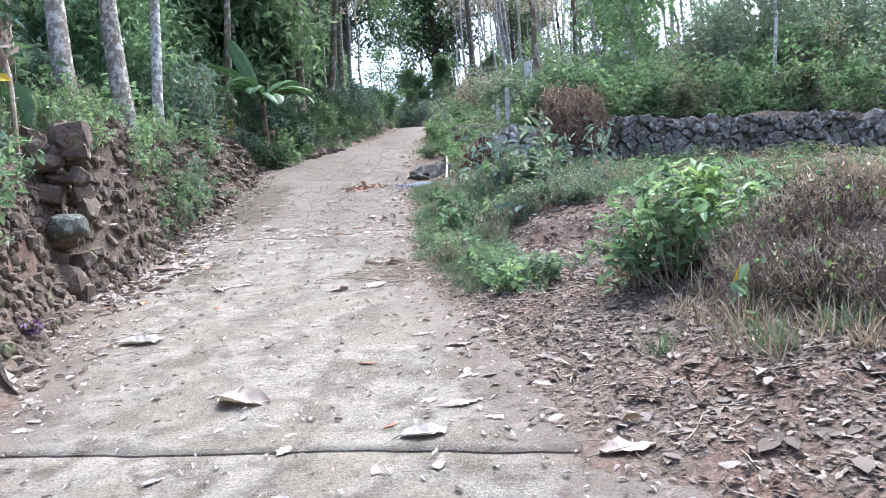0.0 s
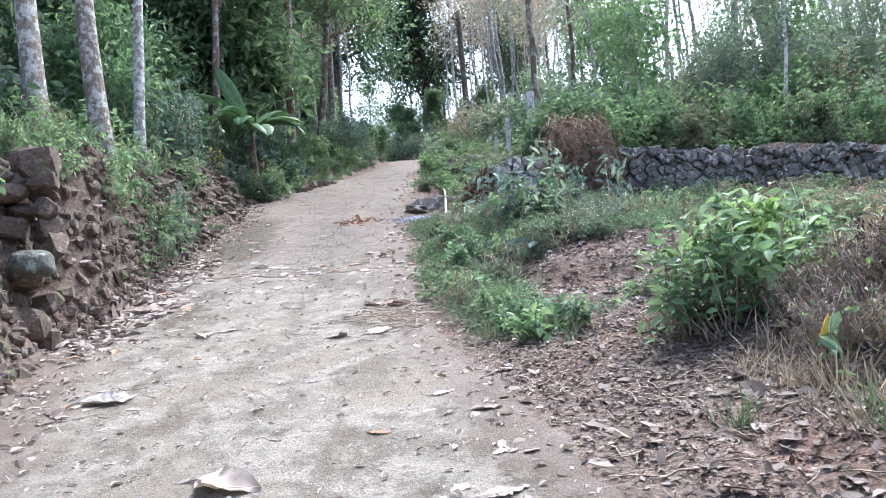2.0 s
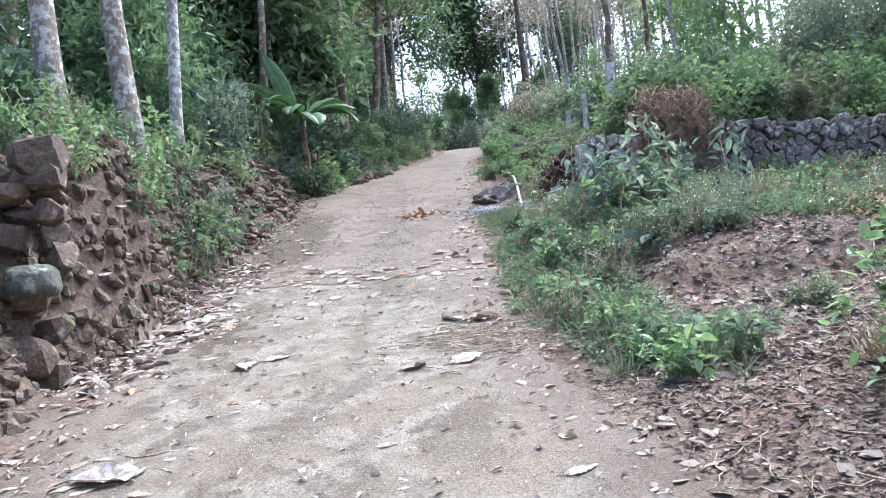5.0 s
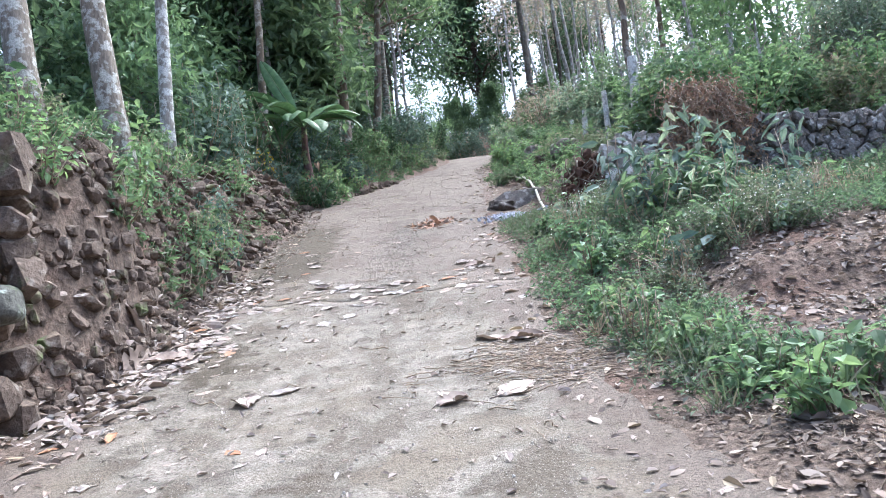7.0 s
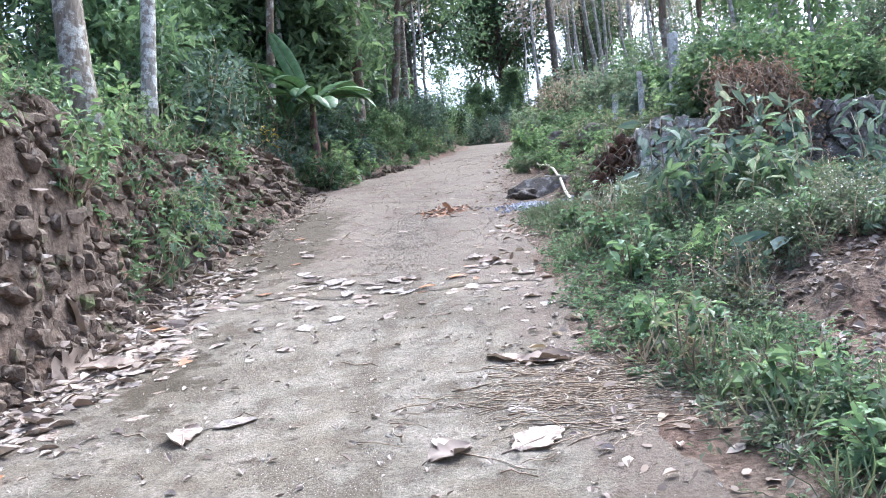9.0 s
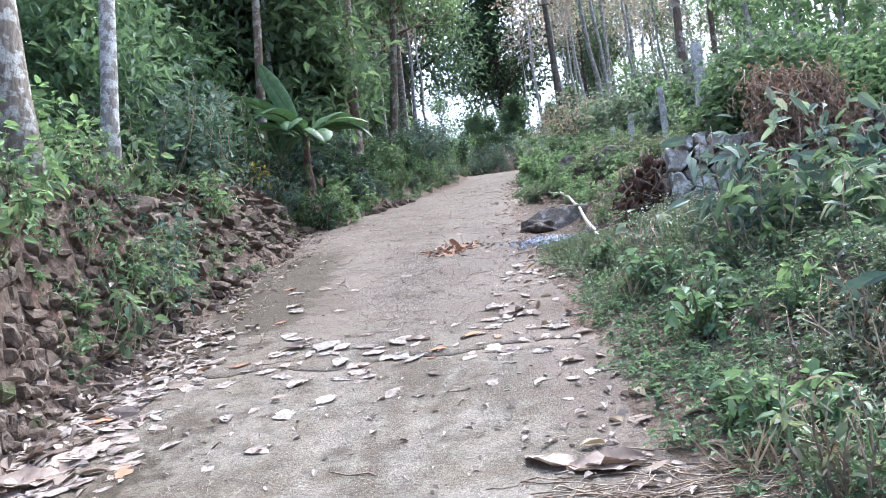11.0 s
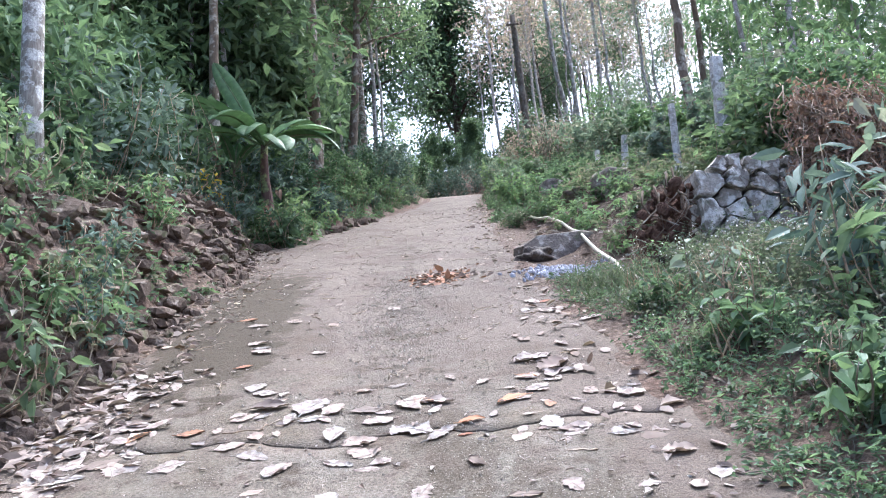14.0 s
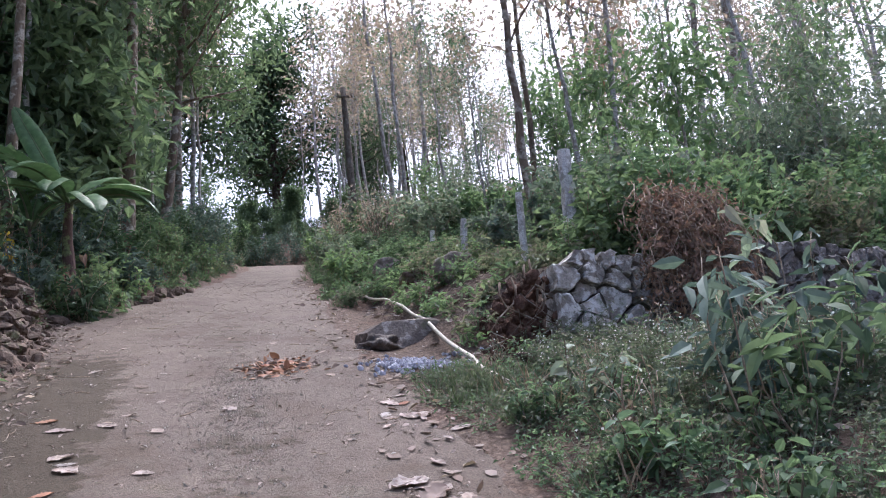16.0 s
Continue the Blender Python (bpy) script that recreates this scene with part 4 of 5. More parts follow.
pipe = [(0.33, 14.2, 4.42), (0.43, 16.6, 5.2), (0.53, 19.1, 6.1), (0.42, 21.5, 6.95), (0.4, 23.6, 7.68), (0.5, 24.3, 7.95), (0.85, 25.0, 8.2), (1.3, 25.6, 8.45)]
pts = curve_points(pipe, 70)
pts[:, 2] = np.maximum(pts[:, 2], land(pts[:, 0], pts[:, 1]) + 0.03)
for _ in range(12):
    pts[1:-1] = (pts[:-2] + 2 * pts[1:-1] + pts[2:]) / 4
    pts[:, 2] = np.maximum(pts[:, 2], land(pts[:, 0], pts[:, 1]) + 0.03)
pts[:, 2] += np.where((pts[:, 1] > 15.2) & (pts[:, 1] < 23), 0.05, 0)
tagged(new("water_pipe", Soup().add(*tube(pts, np.full(70, 0.023), 8)).mesh("water_pipe", [pipe_mat], True)), "pale weathered plastic pipe lying along the verge", "pipe")

# ---- posts and the pole ----
post_mat = bark_material("mottled_concrete", (0.22, 0.21, 0.19), (0.42, 0.405, 0.38), (0.64, 0.64, 0.62), 0.62, 11.0)


def post(x, y, top, r, lean, label="grey mottled fence post on the verge"):
    z = float(land(x, y))
    h = top - z + 0.3
    s = np.linspace(0, 1, 12)
    p = np.stack([lean * s * h, 0 * s, s * h - 0.3], 1)
    ob = tagged(new("fence_post", Soup().add(*tube(p, r * (1 - 0.12 * s), 8, 0.09)).mesh("fence_post", [post_mat], False)), label, "post", "fence posts")
    ob.location = (x, y, z)


post(1.9, 17.6, 7.36, 0.055, 0.04)
post(1.94, 20.5, 8.04, 0.065, 0.08)
post(2.06, 23, 8.69, 0.055, 0.06)
post(2.62, 27, 10.73, 0.075, 0.05)
post(2.9, 30.5, 11.9, 0.06, 0.03)
post(2.28, 16.95, 7.68, 0.095, 0.06, "thick pale lopped trunk on top of the stone wall")

pole_mat = bark_material("weathered_pole", (0.07, 0.06, 0.05), (0.16, 0.14, 0.12), (0.22, 0.2, 0.18), 0.3, 5.0)
pole = tagged(new("utility_pole"), "dark weathered utility pole with a short crossarm", "pole")
z = float(land(2.5, 35.5))
s = np.linspace(0, 1, 8)
child("shaft", Soup().add(*tube(np.stack([-0.07 * s, 0 * s, s * (19.0 - z) - 0.2], 1), 0.17 - 0.07 * s, 10)).mesh("shaft", [pole_mat], True), pole)
child("crossarm", Soup().add(*tube([(-0.35, -0.12, 18.35 - z), (0.25, -0.12, 18.38 - z)], [0.045, 0.045], 6)).mesh("crossarm", [pole_mat]), pole)
for dx in (-0.3, 0.0, 0.2):
    child("insulator", Soup().add(*tube([(dx, -0.12, 18.38 - z), (dx, -0.12, 18.52 - z)], [0.03, 0.02], 6)).mesh("insulator", [STONE_DARK]), pole)
pole.location = (2.5, 35.5, z)

# ---- crumbling red earth and roots at the end of the wall ----
earth_mat, nt, b = material("red_earth", 0.95, 0.1)
where = place_of(nt)
fine = grain(nt, 16.0, 9.0, where, 0.7)
nt.links.new(ramp(nt, fine, (0.3, (0.04, 0.024, 0.018)), (0.55, (0.12, 0.072, 0.054)), (0.8, (0.21, 0.135, 0.105))), b.inputs["Base Color"])
bump(nt, b, fine, 1.0, 0.06)
clods = [stone_mesh("clod", earth_mat, 20, 0.8, 280 + i) for i in range(4)]
clump = tagged(new("earth_clump"), "crumbling reddish earth bank with roots", "earth bank")
for k in range(170):
    x, y = rng.uniform(0.65, 1.4), rng.uniform(15.45, 16.4)
    foot = float(land(x, 15.3))
    w = rng.uniform(0.05, 0.15)
    zz = foot + rng.random() * 0.85 * smooth((x - 0.4) / 0.7)
    put(child("clod", clods[k % 4], clump), x, y, float(zz), (w, w, w * rng.uniform(0.8, 1.6)), tuple(rng.normal(size=3) * 0.4))
roots = Soup()
for k in range(9):
    x = rng.uniform(0.8, 1.4)
    top = np.array([x, rng.uniform(15.5, 15.7), rng.uniform(5.5, 5.85)])
    p = np.array([top + np.array([rng.normal() * 0.05 * i, -0.03 * i, -0.14 * i]) for i in range(6)])
    roots.add(*tube(p, np.linspace(0.014, 0.004, 6), 4))
tagged(child("root", roots.mesh("root", [BARK_BROWN], True), clump), kind="stuff")


# ---- banana plants ----
def banana_leaf(length, width, rise, droop, seed, torn=0.3):
    """One blade with a raised midrib, split here and there, growing out along +x."""
    r = np.random.default_rng(seed)
    n = 26
    s = np.linspace(0, 1, n)
    ang = rise - droop * s ** 1.5
    step = length / (n - 1)
    mid = np.stack([np.cumsum(np.cos(ang)) * step, 0 * s, np.cumsum(np.sin(ang)) * step], 1)
    w = width * np.clip(np.sin(np.pi * np.clip((s - 0.12) / 0.88, 0, 1)) ** 0.55, 0, 1)
    soup = Soup()
    for side in (-1, 1):
        cut, lift = 0.0, 0.15
        rows = []
        for i in range(n):
            if r.random() < torn * 0.25:
                lift = r.uniform(-0.05, 0.25)
            nx = np.array([-np.sin(ang[i]), 0, np.cos(ang[i])])
            out = np.array([0, side, 0]) * w[i]
            rows.append((mid[i], mid[i] + out * 0.55 + nx * w[i] * (0.22 + 0.3 * lift), mid[i] + out + nx * w[i] * lift * 0.6))
        for i in range(n - 1):
            if w[i] < 0.01 and w[i + 1] < 0.01:
                continue
            a, b2 = rows[i], rows[i + 1]
            v = np.array([*a, *b2])
            soup.add(v, [(0, 1, 4), (0, 4, 3), (1, 2, 5), (1, 5, 4)])
    blade = soup.mesh("blade", [BANANA], True)
    rib = Soup().add(*tube(mid - [0, 0, 0.004], np.linspace(0.03, 0.006, n), 5)).mesh("midrib", [GRASS], True)
    return blade, rib


def banana(label, x, y, height, leaf_list, radius=0.1, lean=()):
    thing = tagged(new("banana_plant"), label, "banana plant")
    p = np.array([(0.02 * math.sin(i), 0.0, -0.1 + height * i / 6) for i in range(7)])
    stem = Soup().add(*tube(p, np.linspace(radius, radius * 0.5, 7), 9, 0.05))
    child("pseudostem", stem.mesh("pseudostem", [STEM_MAT], True), thing, "purplish fibrous stem")
    for k, (turn, length, width, rise, droop) in enumerate(leaf_list):
        blade, rib = banana_leaf(length, width, radians(rise), radians(droop), 300 + k)
        ob = child("leaf", blade, thing)
        ob.matrix_basis = pose(0, 0, height - 0.12, 0, lean[k] if k < len(lean) else 0, 0) @ pose(0, 0, 0, 0, 0, turn)
        child("midrib", rib, ob)
    thing.location = (x, y, float(land(x, y)))
    return thing


STEM_MAT = bark_material("banana_stem", (0.05, 0.03, 0.032), (0.14, 0.09, 0.08), (0.22, 0.25, 0.12), 0.3, 5.0)
banana("banana plant with broad arching leaves beside the bank", -4.4, 21.8, 1.95,
       [(95, 2.4, 0.2, 80, 12), (-15, 1.45, 0.27, 18, 45), (-60, 1.3, 0.28, 0, 60), (205, 1.8, 0.3, 45, 45), (60, 1.8, 0.26, 50, 60), (-95, 1.3, 0.25, 20, 80), (245, 1.6, 0.27, 30, 75), (-15, 1.6, 0.25, 15, 70), (175, 1.7, 0.26, 35, 70), (130, 1.7, 0.26, 45, 60)], 0.13, (-26,))
banana("small young banana plant under the trees", -5.1, 22.3, 1.25, [(30, 0.9, 0.1, 60, 40), (150, 0.9, 0.1, 65, 40), (260, 0.8, 0.1, 60, 40), (90, 0.8, 0.1, 75, 30), (-40, 0.8, 0.1, 50, 60)], 0.06)
hang = Soup()
for k in range(9):
    a = rng.uniform(0, 6.28)
    p0 = np.array([-4.3, 21.35, float(land(-4.3, 21.4)) + rng.uniform(0.5, 1.2)])
    way = np.array([[np.cos(a) * 0.5, np.sin(a) * 0.5 - 0.3, -1.0]])
    hang.add(*leaves(p0[None] + rng.normal(size=(1, 3)) * 0.08, way, np.array([[0, -1, 0.3]]), rng.uniform(0.2, 0.4), 0.07, True))
tagged(new("dead_banana_leaf", hang.mesh("dead_banana_leaf", [RUSTY])), "withered orange-brown banana leaves hanging at the stem", "dead leaves", kind="stuff")

# pale dead vine up the roadside tree
p = [(-4.19, 26.0, float(land(-4.03, 26.2)) + 0.35 * i) for i in range(14)]
p = np.array(p) + rng.normal(size=(14, 3)) * [0.02, 0.01, 0]
pale = bark_material("dead_vine", (0.4, 0.35, 0.28), (0.6, 0.55, 0.46), (0.6, 0.56, 0.5), 0.4, 9.0)
tagged(new("climbing_vine", Soup().add(*tube(p, np.full(14, 0.035), 6, 0.1)).mesh("climbing_vine", [pale], True)), "pale dead vine climbing a brown trunk", "vine")

# ---- the big bush and the dry mound ----
for x, y, sc, seed in ((1.62, 6.62, 0.72, 401), (1.95, 6.8, 0.95, 402), (2.4, 7.0, 1.0, 403), (1.9, 6.42, 0.8, 404), (2.75, 7.3, 1.0, 405), (2.25, 6.55, 0.9, 407), (2.6, 6.7, 0.85, 408)):
    t = shrub("shrub", "bright green broad-leaved bush on the verge", 0.98, 0.48, 18, 270, 0.15, (GREEN, LIME, BRIGHT)[seed % 3], TWIG, seed, 0.48, True, -0.15)
    put(t, x, y, float(land(x, y)), (sc, sc, sc * 0.95))
for x, y, sc, seed in ((2.25, 5.55, 0.6, 411), (2.5, 5.15, 0.66, 412), (2.75, 5.6, 0.7, 413), (2.95, 5.0, 0.72, 414), (3.1, 5.9, 0.7, 415), (3.4, 5.2, 0.75, 416), (2.55, 5.95, 0.66, 417), (3.6, 5.8, 0.75, 418),
                      (2.7, 4.75, 0.55, 419), (3.3, 4.7, 0.65, 410), (2.85, 6.4, 0.66, 409), (3.9, 5.3, 0.8, 421), (3.4, 6.4, 0.7, 422), (2.35, 6.1, 0.55, 423)):
    t = shrub("dry_shrub", "withered brown shrub with a few green leaves", 0.72, 0.62, 120, 1100, 0.09, (LITTER, STRAW, MOULD)[seed % 3], TWIG if seed % 2 else BARK_BROWN, seed, 0.24, False, -0.7, 0.05, extra=(LIME, 30, 0.09))
    put(t, x, y, float(land(x, y)) - 0.03, (sc, sc, sc))
t = shrub("sapling", "small plant with drooping yellow-green leaves", 0.55, 0.12, 3, 14, 0.16, BRIGHT, TWIG, 420, 0.42, True, -0.8, extra=(YELLOW, 7, 0.14))
put(t, 1.95, 5.2, float(land(1.95, 5.2)))

# broad-leaved shrub near the wall
for x, y, sc, seed in ((1.0, 12.3, 0.75, 421), (1.15, 11.9, 0.85, 422), (1.35, 12.5, 0.95, 423), (1.7, 12.2, 0.95, 424), (2.1, 12.5, 1.0, 425), (1.9, 11.7, 0.8, 426)):
    t = shrub("shrub", "tall verge shrub with broad bluish-green leaves", 1.0, 0.4, 7, 85, 0.19, BLUISH if seed % 2 else GREEN, TWIG, seed, 0.42, True, -0.35, 0.2)
    put(t, x, y, float(land(x, y)), (sc, sc, sc))

# vines heaped on the wall, dry ones hanging down its face
for x, y, h, w, seed, lf in ((2.8, 16.8, 1.0, 0.6, 431, GREEN), (3.5, 16.75, 1.5, 0.8, 432, BRIGHT), (4.4, 16.85, 1.4, 0.9, 433, BRIGHT), (3.2, 17.8, 1.9, 1.0, 434, GREEN), (5.3, 17.2, 1.2, 0.8, 435, GREEN), (4.9, 18, 1.7, 1.0, 436, BRIGHT), (6.3, 17.3, 1.1, 0.8, 437, WEED), (8.6, 17.4, 1.2, 0.9, 438, GREEN), (9.8, 17.3, 1.4, 0.9, 439, BRIGHT), (7.2, 17.7, 1.6, 0.9, 440, BRIGHT)):
    t = shrub("vine_heap", "heap of green creeper on top of the stone wall", h, w, 22, 1500, 0.13, lf, TWIG, seed, 0.6, False, -0.1, 0.05)
    t.location = (x * 0.94 - 0.1, y - 0.5, float(land(x * 0.94 - 0.1, y - 0.5)))
vines, dead = Soup(), []
for k in range(120):
    x = 2.45 + 1.05 * rng.random()
    p = [np.array([x, 15.5 + rng.normal() * 0.08, 6.45 - 0.15 * abs(x - 3.0) + rng.normal() * 0.1])]
    for i in range(9):
        p.append(p[-1] + np.array([rng.normal() * 0.09, -0.05 * (i < 4) + rng.normal() * 0.03, -0.125 + 0.05 * rng.normal()]))
    vines.add(*tube(p, np.linspace(0.008, 0.003, 10), 4))
    dead += [q + rng.normal(size=3) * 0.05 for q in p for _ in range(3)]
thing = tagged(new("dead_vine"), "curtain of dry brown vines hanging over the stone wall", "vine")
child("tendril", vines.mesh("tendril", [TWIG], True), thing)
dead = np.array(dead)
child("foliage", Soup().add(*leaves(dead, rng.normal(size=dead.shape) + [0, -0.3, -0.8], cloud(len(dead)), rng.uniform(0.04, 0.09, len(dead)), 0.04)).mesh("foliage", [RUSTY]), thing)

# plants on the left bank
ferny = [shrub("weed", "fresh green leafy plant hanging on the stone bank", 0.55, 0.4, 12, 190, 0.11, lf, TWIG, 445 + i, 0.48, True, -0.45, 0.1) for i, lf in enumerate((GREEN, BRIGHT, GREEN))]
strew(ferny, [(-3.95, 11.9), (-4.05, 12.5), (-3.9, 12.9), (-4.0, 13.5), (-4.3, 11.6), (-4.35, 12.7), (-4.5, 13.3), (-4.6, 16.2), (-4.4, 10.9), (-4.3, 10.2), (-4.1, 9.6), (-4.2, 11.2), (-4.35, 9.2), (-3.9, 10.6), (-4.3, 7.9), (-4.5, 7.4), (-4.15, 7.3), (-3.95, 6.8), (-4.55, 8.3), (-4.2, 6.4), (-3.8, 6.3)], (0.7, 1.2), "bank weeds")
bank_plants = [shrub("weed", "pale green leafy weed on the stone bank", 0.5, 0.35, 10, 170, 0.085, lf, TWIG, 450 + i, 0.5, True, -0.3, 0.1) for i, lf in enumerate((GREEN, WEED, BLUISH))]
spots = [(-4.5, 8.1), (-4.9, 8.6), (-4.3, 7.5), (-4.0, 6.9), (-5.2, 9.2), (-4.7, 9.3), (-5.0, 9.9), (-3.6, 6.2), (-4.1, 6.0), (-4.6, 6.8), (-5.3, 8.0), (-4.6, 11.6), (-4.2, 12.3), (-4.0, 12.8), (-4.7, 12.4), (-4.7, 10.3), (-5.0, 10.5), (-4.9, 9.0), (-5.3, 9.6), (-5.5, 10.3),
         (-4.05, 13.3), (-4.6, 11.0), (-5.0, 11.4), (-4.3, 14.4), (-4.9, 14.2), (-3.85, 12.4), (-3.8, 13.0), (-4.6, 16.5), (-5.0, 18.0), (-4.9, 19.4), (-4.9, 15.4), (-5.3, 12.4)]
strew(bank_plants, spots, (0.8, 1.3), "bank weeds")


# ---- green verge: low weeds and grass, too many to count ----
def weed_mat(name, label, spots, height, per, size, mats, aspect=0.45, flowers=0.0):
    soup = Soup()
    for x, y in spots:
        h = height * rng.uniform(0.5, 1.3) * (1.0 + 0.55 * float(vnoise(x * 1.3, y * 1.3, 50))) * (0.35 + 0.65 * float(smooth(max(off_left(x, y), off_right(x, y)) / 0.9)))
        z = float(land(x, y))
        n = max(4, int(1.5 * per * rng.uniform(0.6, 1.3)))
        k = 3
        tops = np.stack([x + rng.normal(size=k) * 0.10, y + rng.normal(size=k) * 0.10, z + h * rng.uniform(0.6, 1.0, k)], 1)
        for t in tops:
            soup.add(*tube([(x, y, z - 0.02), ((x + t[0]) / 2 + 0.01, (y + t[1]) / 2, (z + t[2]) / 2 + 0.02), t], [0.003, 0.0025, 0.0015], 3), mat=0)
        i = rng.integers(0, k, n)
        s = rng.uniform(0.15, 1.05, n)[:, None]
        pos = np.array([x, y, z]) * (1 - s) + tops[i] * s + rng.normal(size=(n, 3)) * 0.03
        way = rng.normal(size=(n, 3)) * [1, 1, 0.45]
        up = rng.normal(size=(n, 3)) * 0.4 + [0, 0, 1]
        ln = size * rng.uniform(0.5, 1.3, n)
        soup.add(*leaves(pos, way, up, ln, ln * aspect), mat=int(np.clip((0.5 + 0.6 * float(vnoise(x * 1.1, y * 1.1, 51)) + rng.normal() * 0.25) * (len(mats) - 1 - (flowers > 0)), 0, len(mats) - 2 - (flowers > 0))))
        if rng.random() < flowers:
            m = 4
            soup.add(*leaves(tops[rng.integers(0, k, m)] + rng.normal(size=(m, 3)) * 0.04, rng.normal(size=(m, 3)), cloud(m), 0.018, 0.018), mat=len(mats) - 2)
    return tagged(new(name, soup.mesh(name, mats)), label, "weeds", kind="stuff")


def verge(x, y):
    d = off_right(x, y)
    bare = 0.9 < x < 3.2 and 8.3 < y < 10.2 and vnoise(x * 1.5, y * 1.5, 21) > -0.5
    if y > 15.2 and x < 0.8:
        return False
    return d > 0.12 + 0.12 * vnoise(y * 2.0, 0.5, 22) and not bare and y > 7.4 + 0.4 * x + 0.4 * vnoise(x * 2, y * 2, 23)


weed_mat("verge_weeds", "low green weeds covering the verge", scatter(2700, -0.5, 5.5, 7.2, 15.4, verge, 0, 31), 0.2, 24, 0.042, [WEED, WEED, GREEN, BRIGHT, GREEN, TWIG], 0.5)
weed_mat("flowering_weeds", "greyish weeds with tiny white flowers", scatter(420, -0.4, 2.2, 8.6, 15.5, lambda x, y: verge(x, y) and vnoise(x * 0.9, y * 0.9, 25) > 0.05, 0, 32), 0.36, 40, 0.045, [WEED, PETAL, TWIG], flowers=0.8)
weed_mat("terrace_weeds", "weeds on the sloping ground below the wall", scatter(1100, 3, 12, 7.5, 15.4, lambda x, y: not (2.4 < x < 4.6 and y < 8), 0, 33), 0.2, 22, 0.08, [WEED, GREEN, STRAW, TWIG])
weed_mat("bank_weeds", "weeds growing among the stones of the bank", scatter(240, -5.6, -3.5, 5.5, 21, lambda x, y: 0.2 + 0.6 * (y < 11.3) < off_left(x, y) < 2.2 and vnoise(x, y, 26) > -0.2, 0, 34), 0.28, 22, 0.08, [WEED, BRIGHT, GREEN, TWIG])
weed_mat("far_verge_weeds", "green weeds along the upper track", scatter(1100, -6, 4, 21.0, 42, lambda x, y: 0.1 < off_left(x, y) < 2.6 or 0.2 < off_right(x, y) < 3.2, 0, 35), 0.45, 26, 0.11, [GREEN, BRIGHT, WEED, TWIG])
weed_mat("terrace_floor_weeds", "green weeds under the trees", scatter(900, -13, -4.4, 9, 30, lambda x, y: off_left(x, y) > 1.2, 0, 36), 0.35, 20, 0.12, [GREEN, DARK, WEED, TWIG])
weed_mat("hill_weeds", "green weeds on the terrace above the wall", scatter(1500, 0.5, 12, 15.9, 24, lambda x, y: off_right(x, y) > 0.9, 0, 37), 0.35, 22, 0.1, [GREEN, BRIGHT, WEED, TWIG])


def tufts(name, label, spots, height, blades, mat):
    soup = Soup()
    for x, y in spots:
        z = float(land(x, y))
        n = blades
        pos = np.stack([x + rng.normal(size=n) * 0.05, y + rng.normal(size=n) * 0.05, np.full(n, z - 0.01)], 1)
        way = rng.normal(size=(n, 3)) * [0.5, 0.5, 0.15] + [0, 0, 1]
        soup.add(*leaves(pos, way, cloud(n), height * rng.uniform(0.5, 1.2, n), 0.011, True, 0.3, 0.35))
    return tagged(new(name, soup.mesh(name, [mat])), label, "grass", kind="stuff")


grassy = [(0.72 + rng.normal() * 0.22, 7.5 + rng.normal() * 0.3) for _ in range(7)] + [(0.28 + rng.normal() * 0.14, 14.6 + rng.normal() * 0.2) for _ in range(24)]
grassy += [(0.45 + rng.normal() * 0.25, 8.6 + rng.normal() * 0.3) for _ in range(8)] + [(1.75 + rng.normal() * 0.35, 4.7 + rng.normal() * 0.25) for _ in range(7)]
grassy += scatter(50, -0.4, 4, 8, 15.3, verge, 0, 41) + scatter(50, -6, 4, 21, 40, lambda x, y: 0.0 < off_left(x, y) < 0.8 or 0.0 < off_right(x, y) < 0.8, 0, 42)
tufts("green_grass", "tufts of fresh green grass on the verge", grassy, 0.22, 22, GRASS)
strawy = scatter(170, 1.6, 5, 4.2, 7.6, lambda x, y: True, 0, 43) + scatter(90, 0, 7, 8, 15.4, verge, 0, 44)
tufts("dry_grass", "tufts of dry straw-coloured grass", strawy, 0.24, 16, STRAW)

# ---- straw and twigs on the ground ----
soup = Soup()


def top_of(x, y):
    """Whatever is uppermost, concrete or soil."""
    inner = np.minimum(x - lerp(y, LEFT), lerp(y, RIGHT) - x)
    return np.where(inner > -0.33, np.maximum(land(x, y), road_top(x, y) - 0.003), land(x, y))


def on_top(x, y):
    return float(top_of(np.float64(x), np.float64(y)))


def stick(x, y, length, radius, a):
    p = []
    for s in np.linspace(-0.5, 0.5, 6):
        px, py = x + np.cos(a) * length * s, y + np.sin(a) * length * s
        p.append((px + rng.normal() * 0.01, py + rng.normal() * 0.01, on_top(px, py) + radius + abs(rng.normal()) * 0.01))
    return tube(p, np.linspace(radius, radius * 0.6, 6), 4)


for k in range(300):
    soup.add(*stick(-0.3 + rng.normal() * 0.32, 8.95 + rng.normal() * 0.3, rng.uniform(0.1, 0.5), rng.uniform(0.002, 0.004), rng.normal() * 0.5))
for k in range(420):
    x, y = rng.uniform(0.3, 4.2), rng.uniform(3.0, 8.2)
    if off_right(x, y) > 0.05:
        soup.add(*stick(x, y, rng.uniform(0.08, 0.45), rng.uniform(0.002, 0.006), rng.uniform(0, 3.14)))
for k in range(120):
    x, y = rng.uniform(-4.2, 0), rng.uniform(4, 22)
    soup.add(*stick(x, y, rng.uniform(0.06, 0.3), rng.uniform(0.002, 0.005), rng.uniform(0, 3.14)))
tagged(new("twigs", soup.mesh("twigs", [TWIG], True)), "straw and thin twigs lying on the ground", "twigs", kind="stuff")


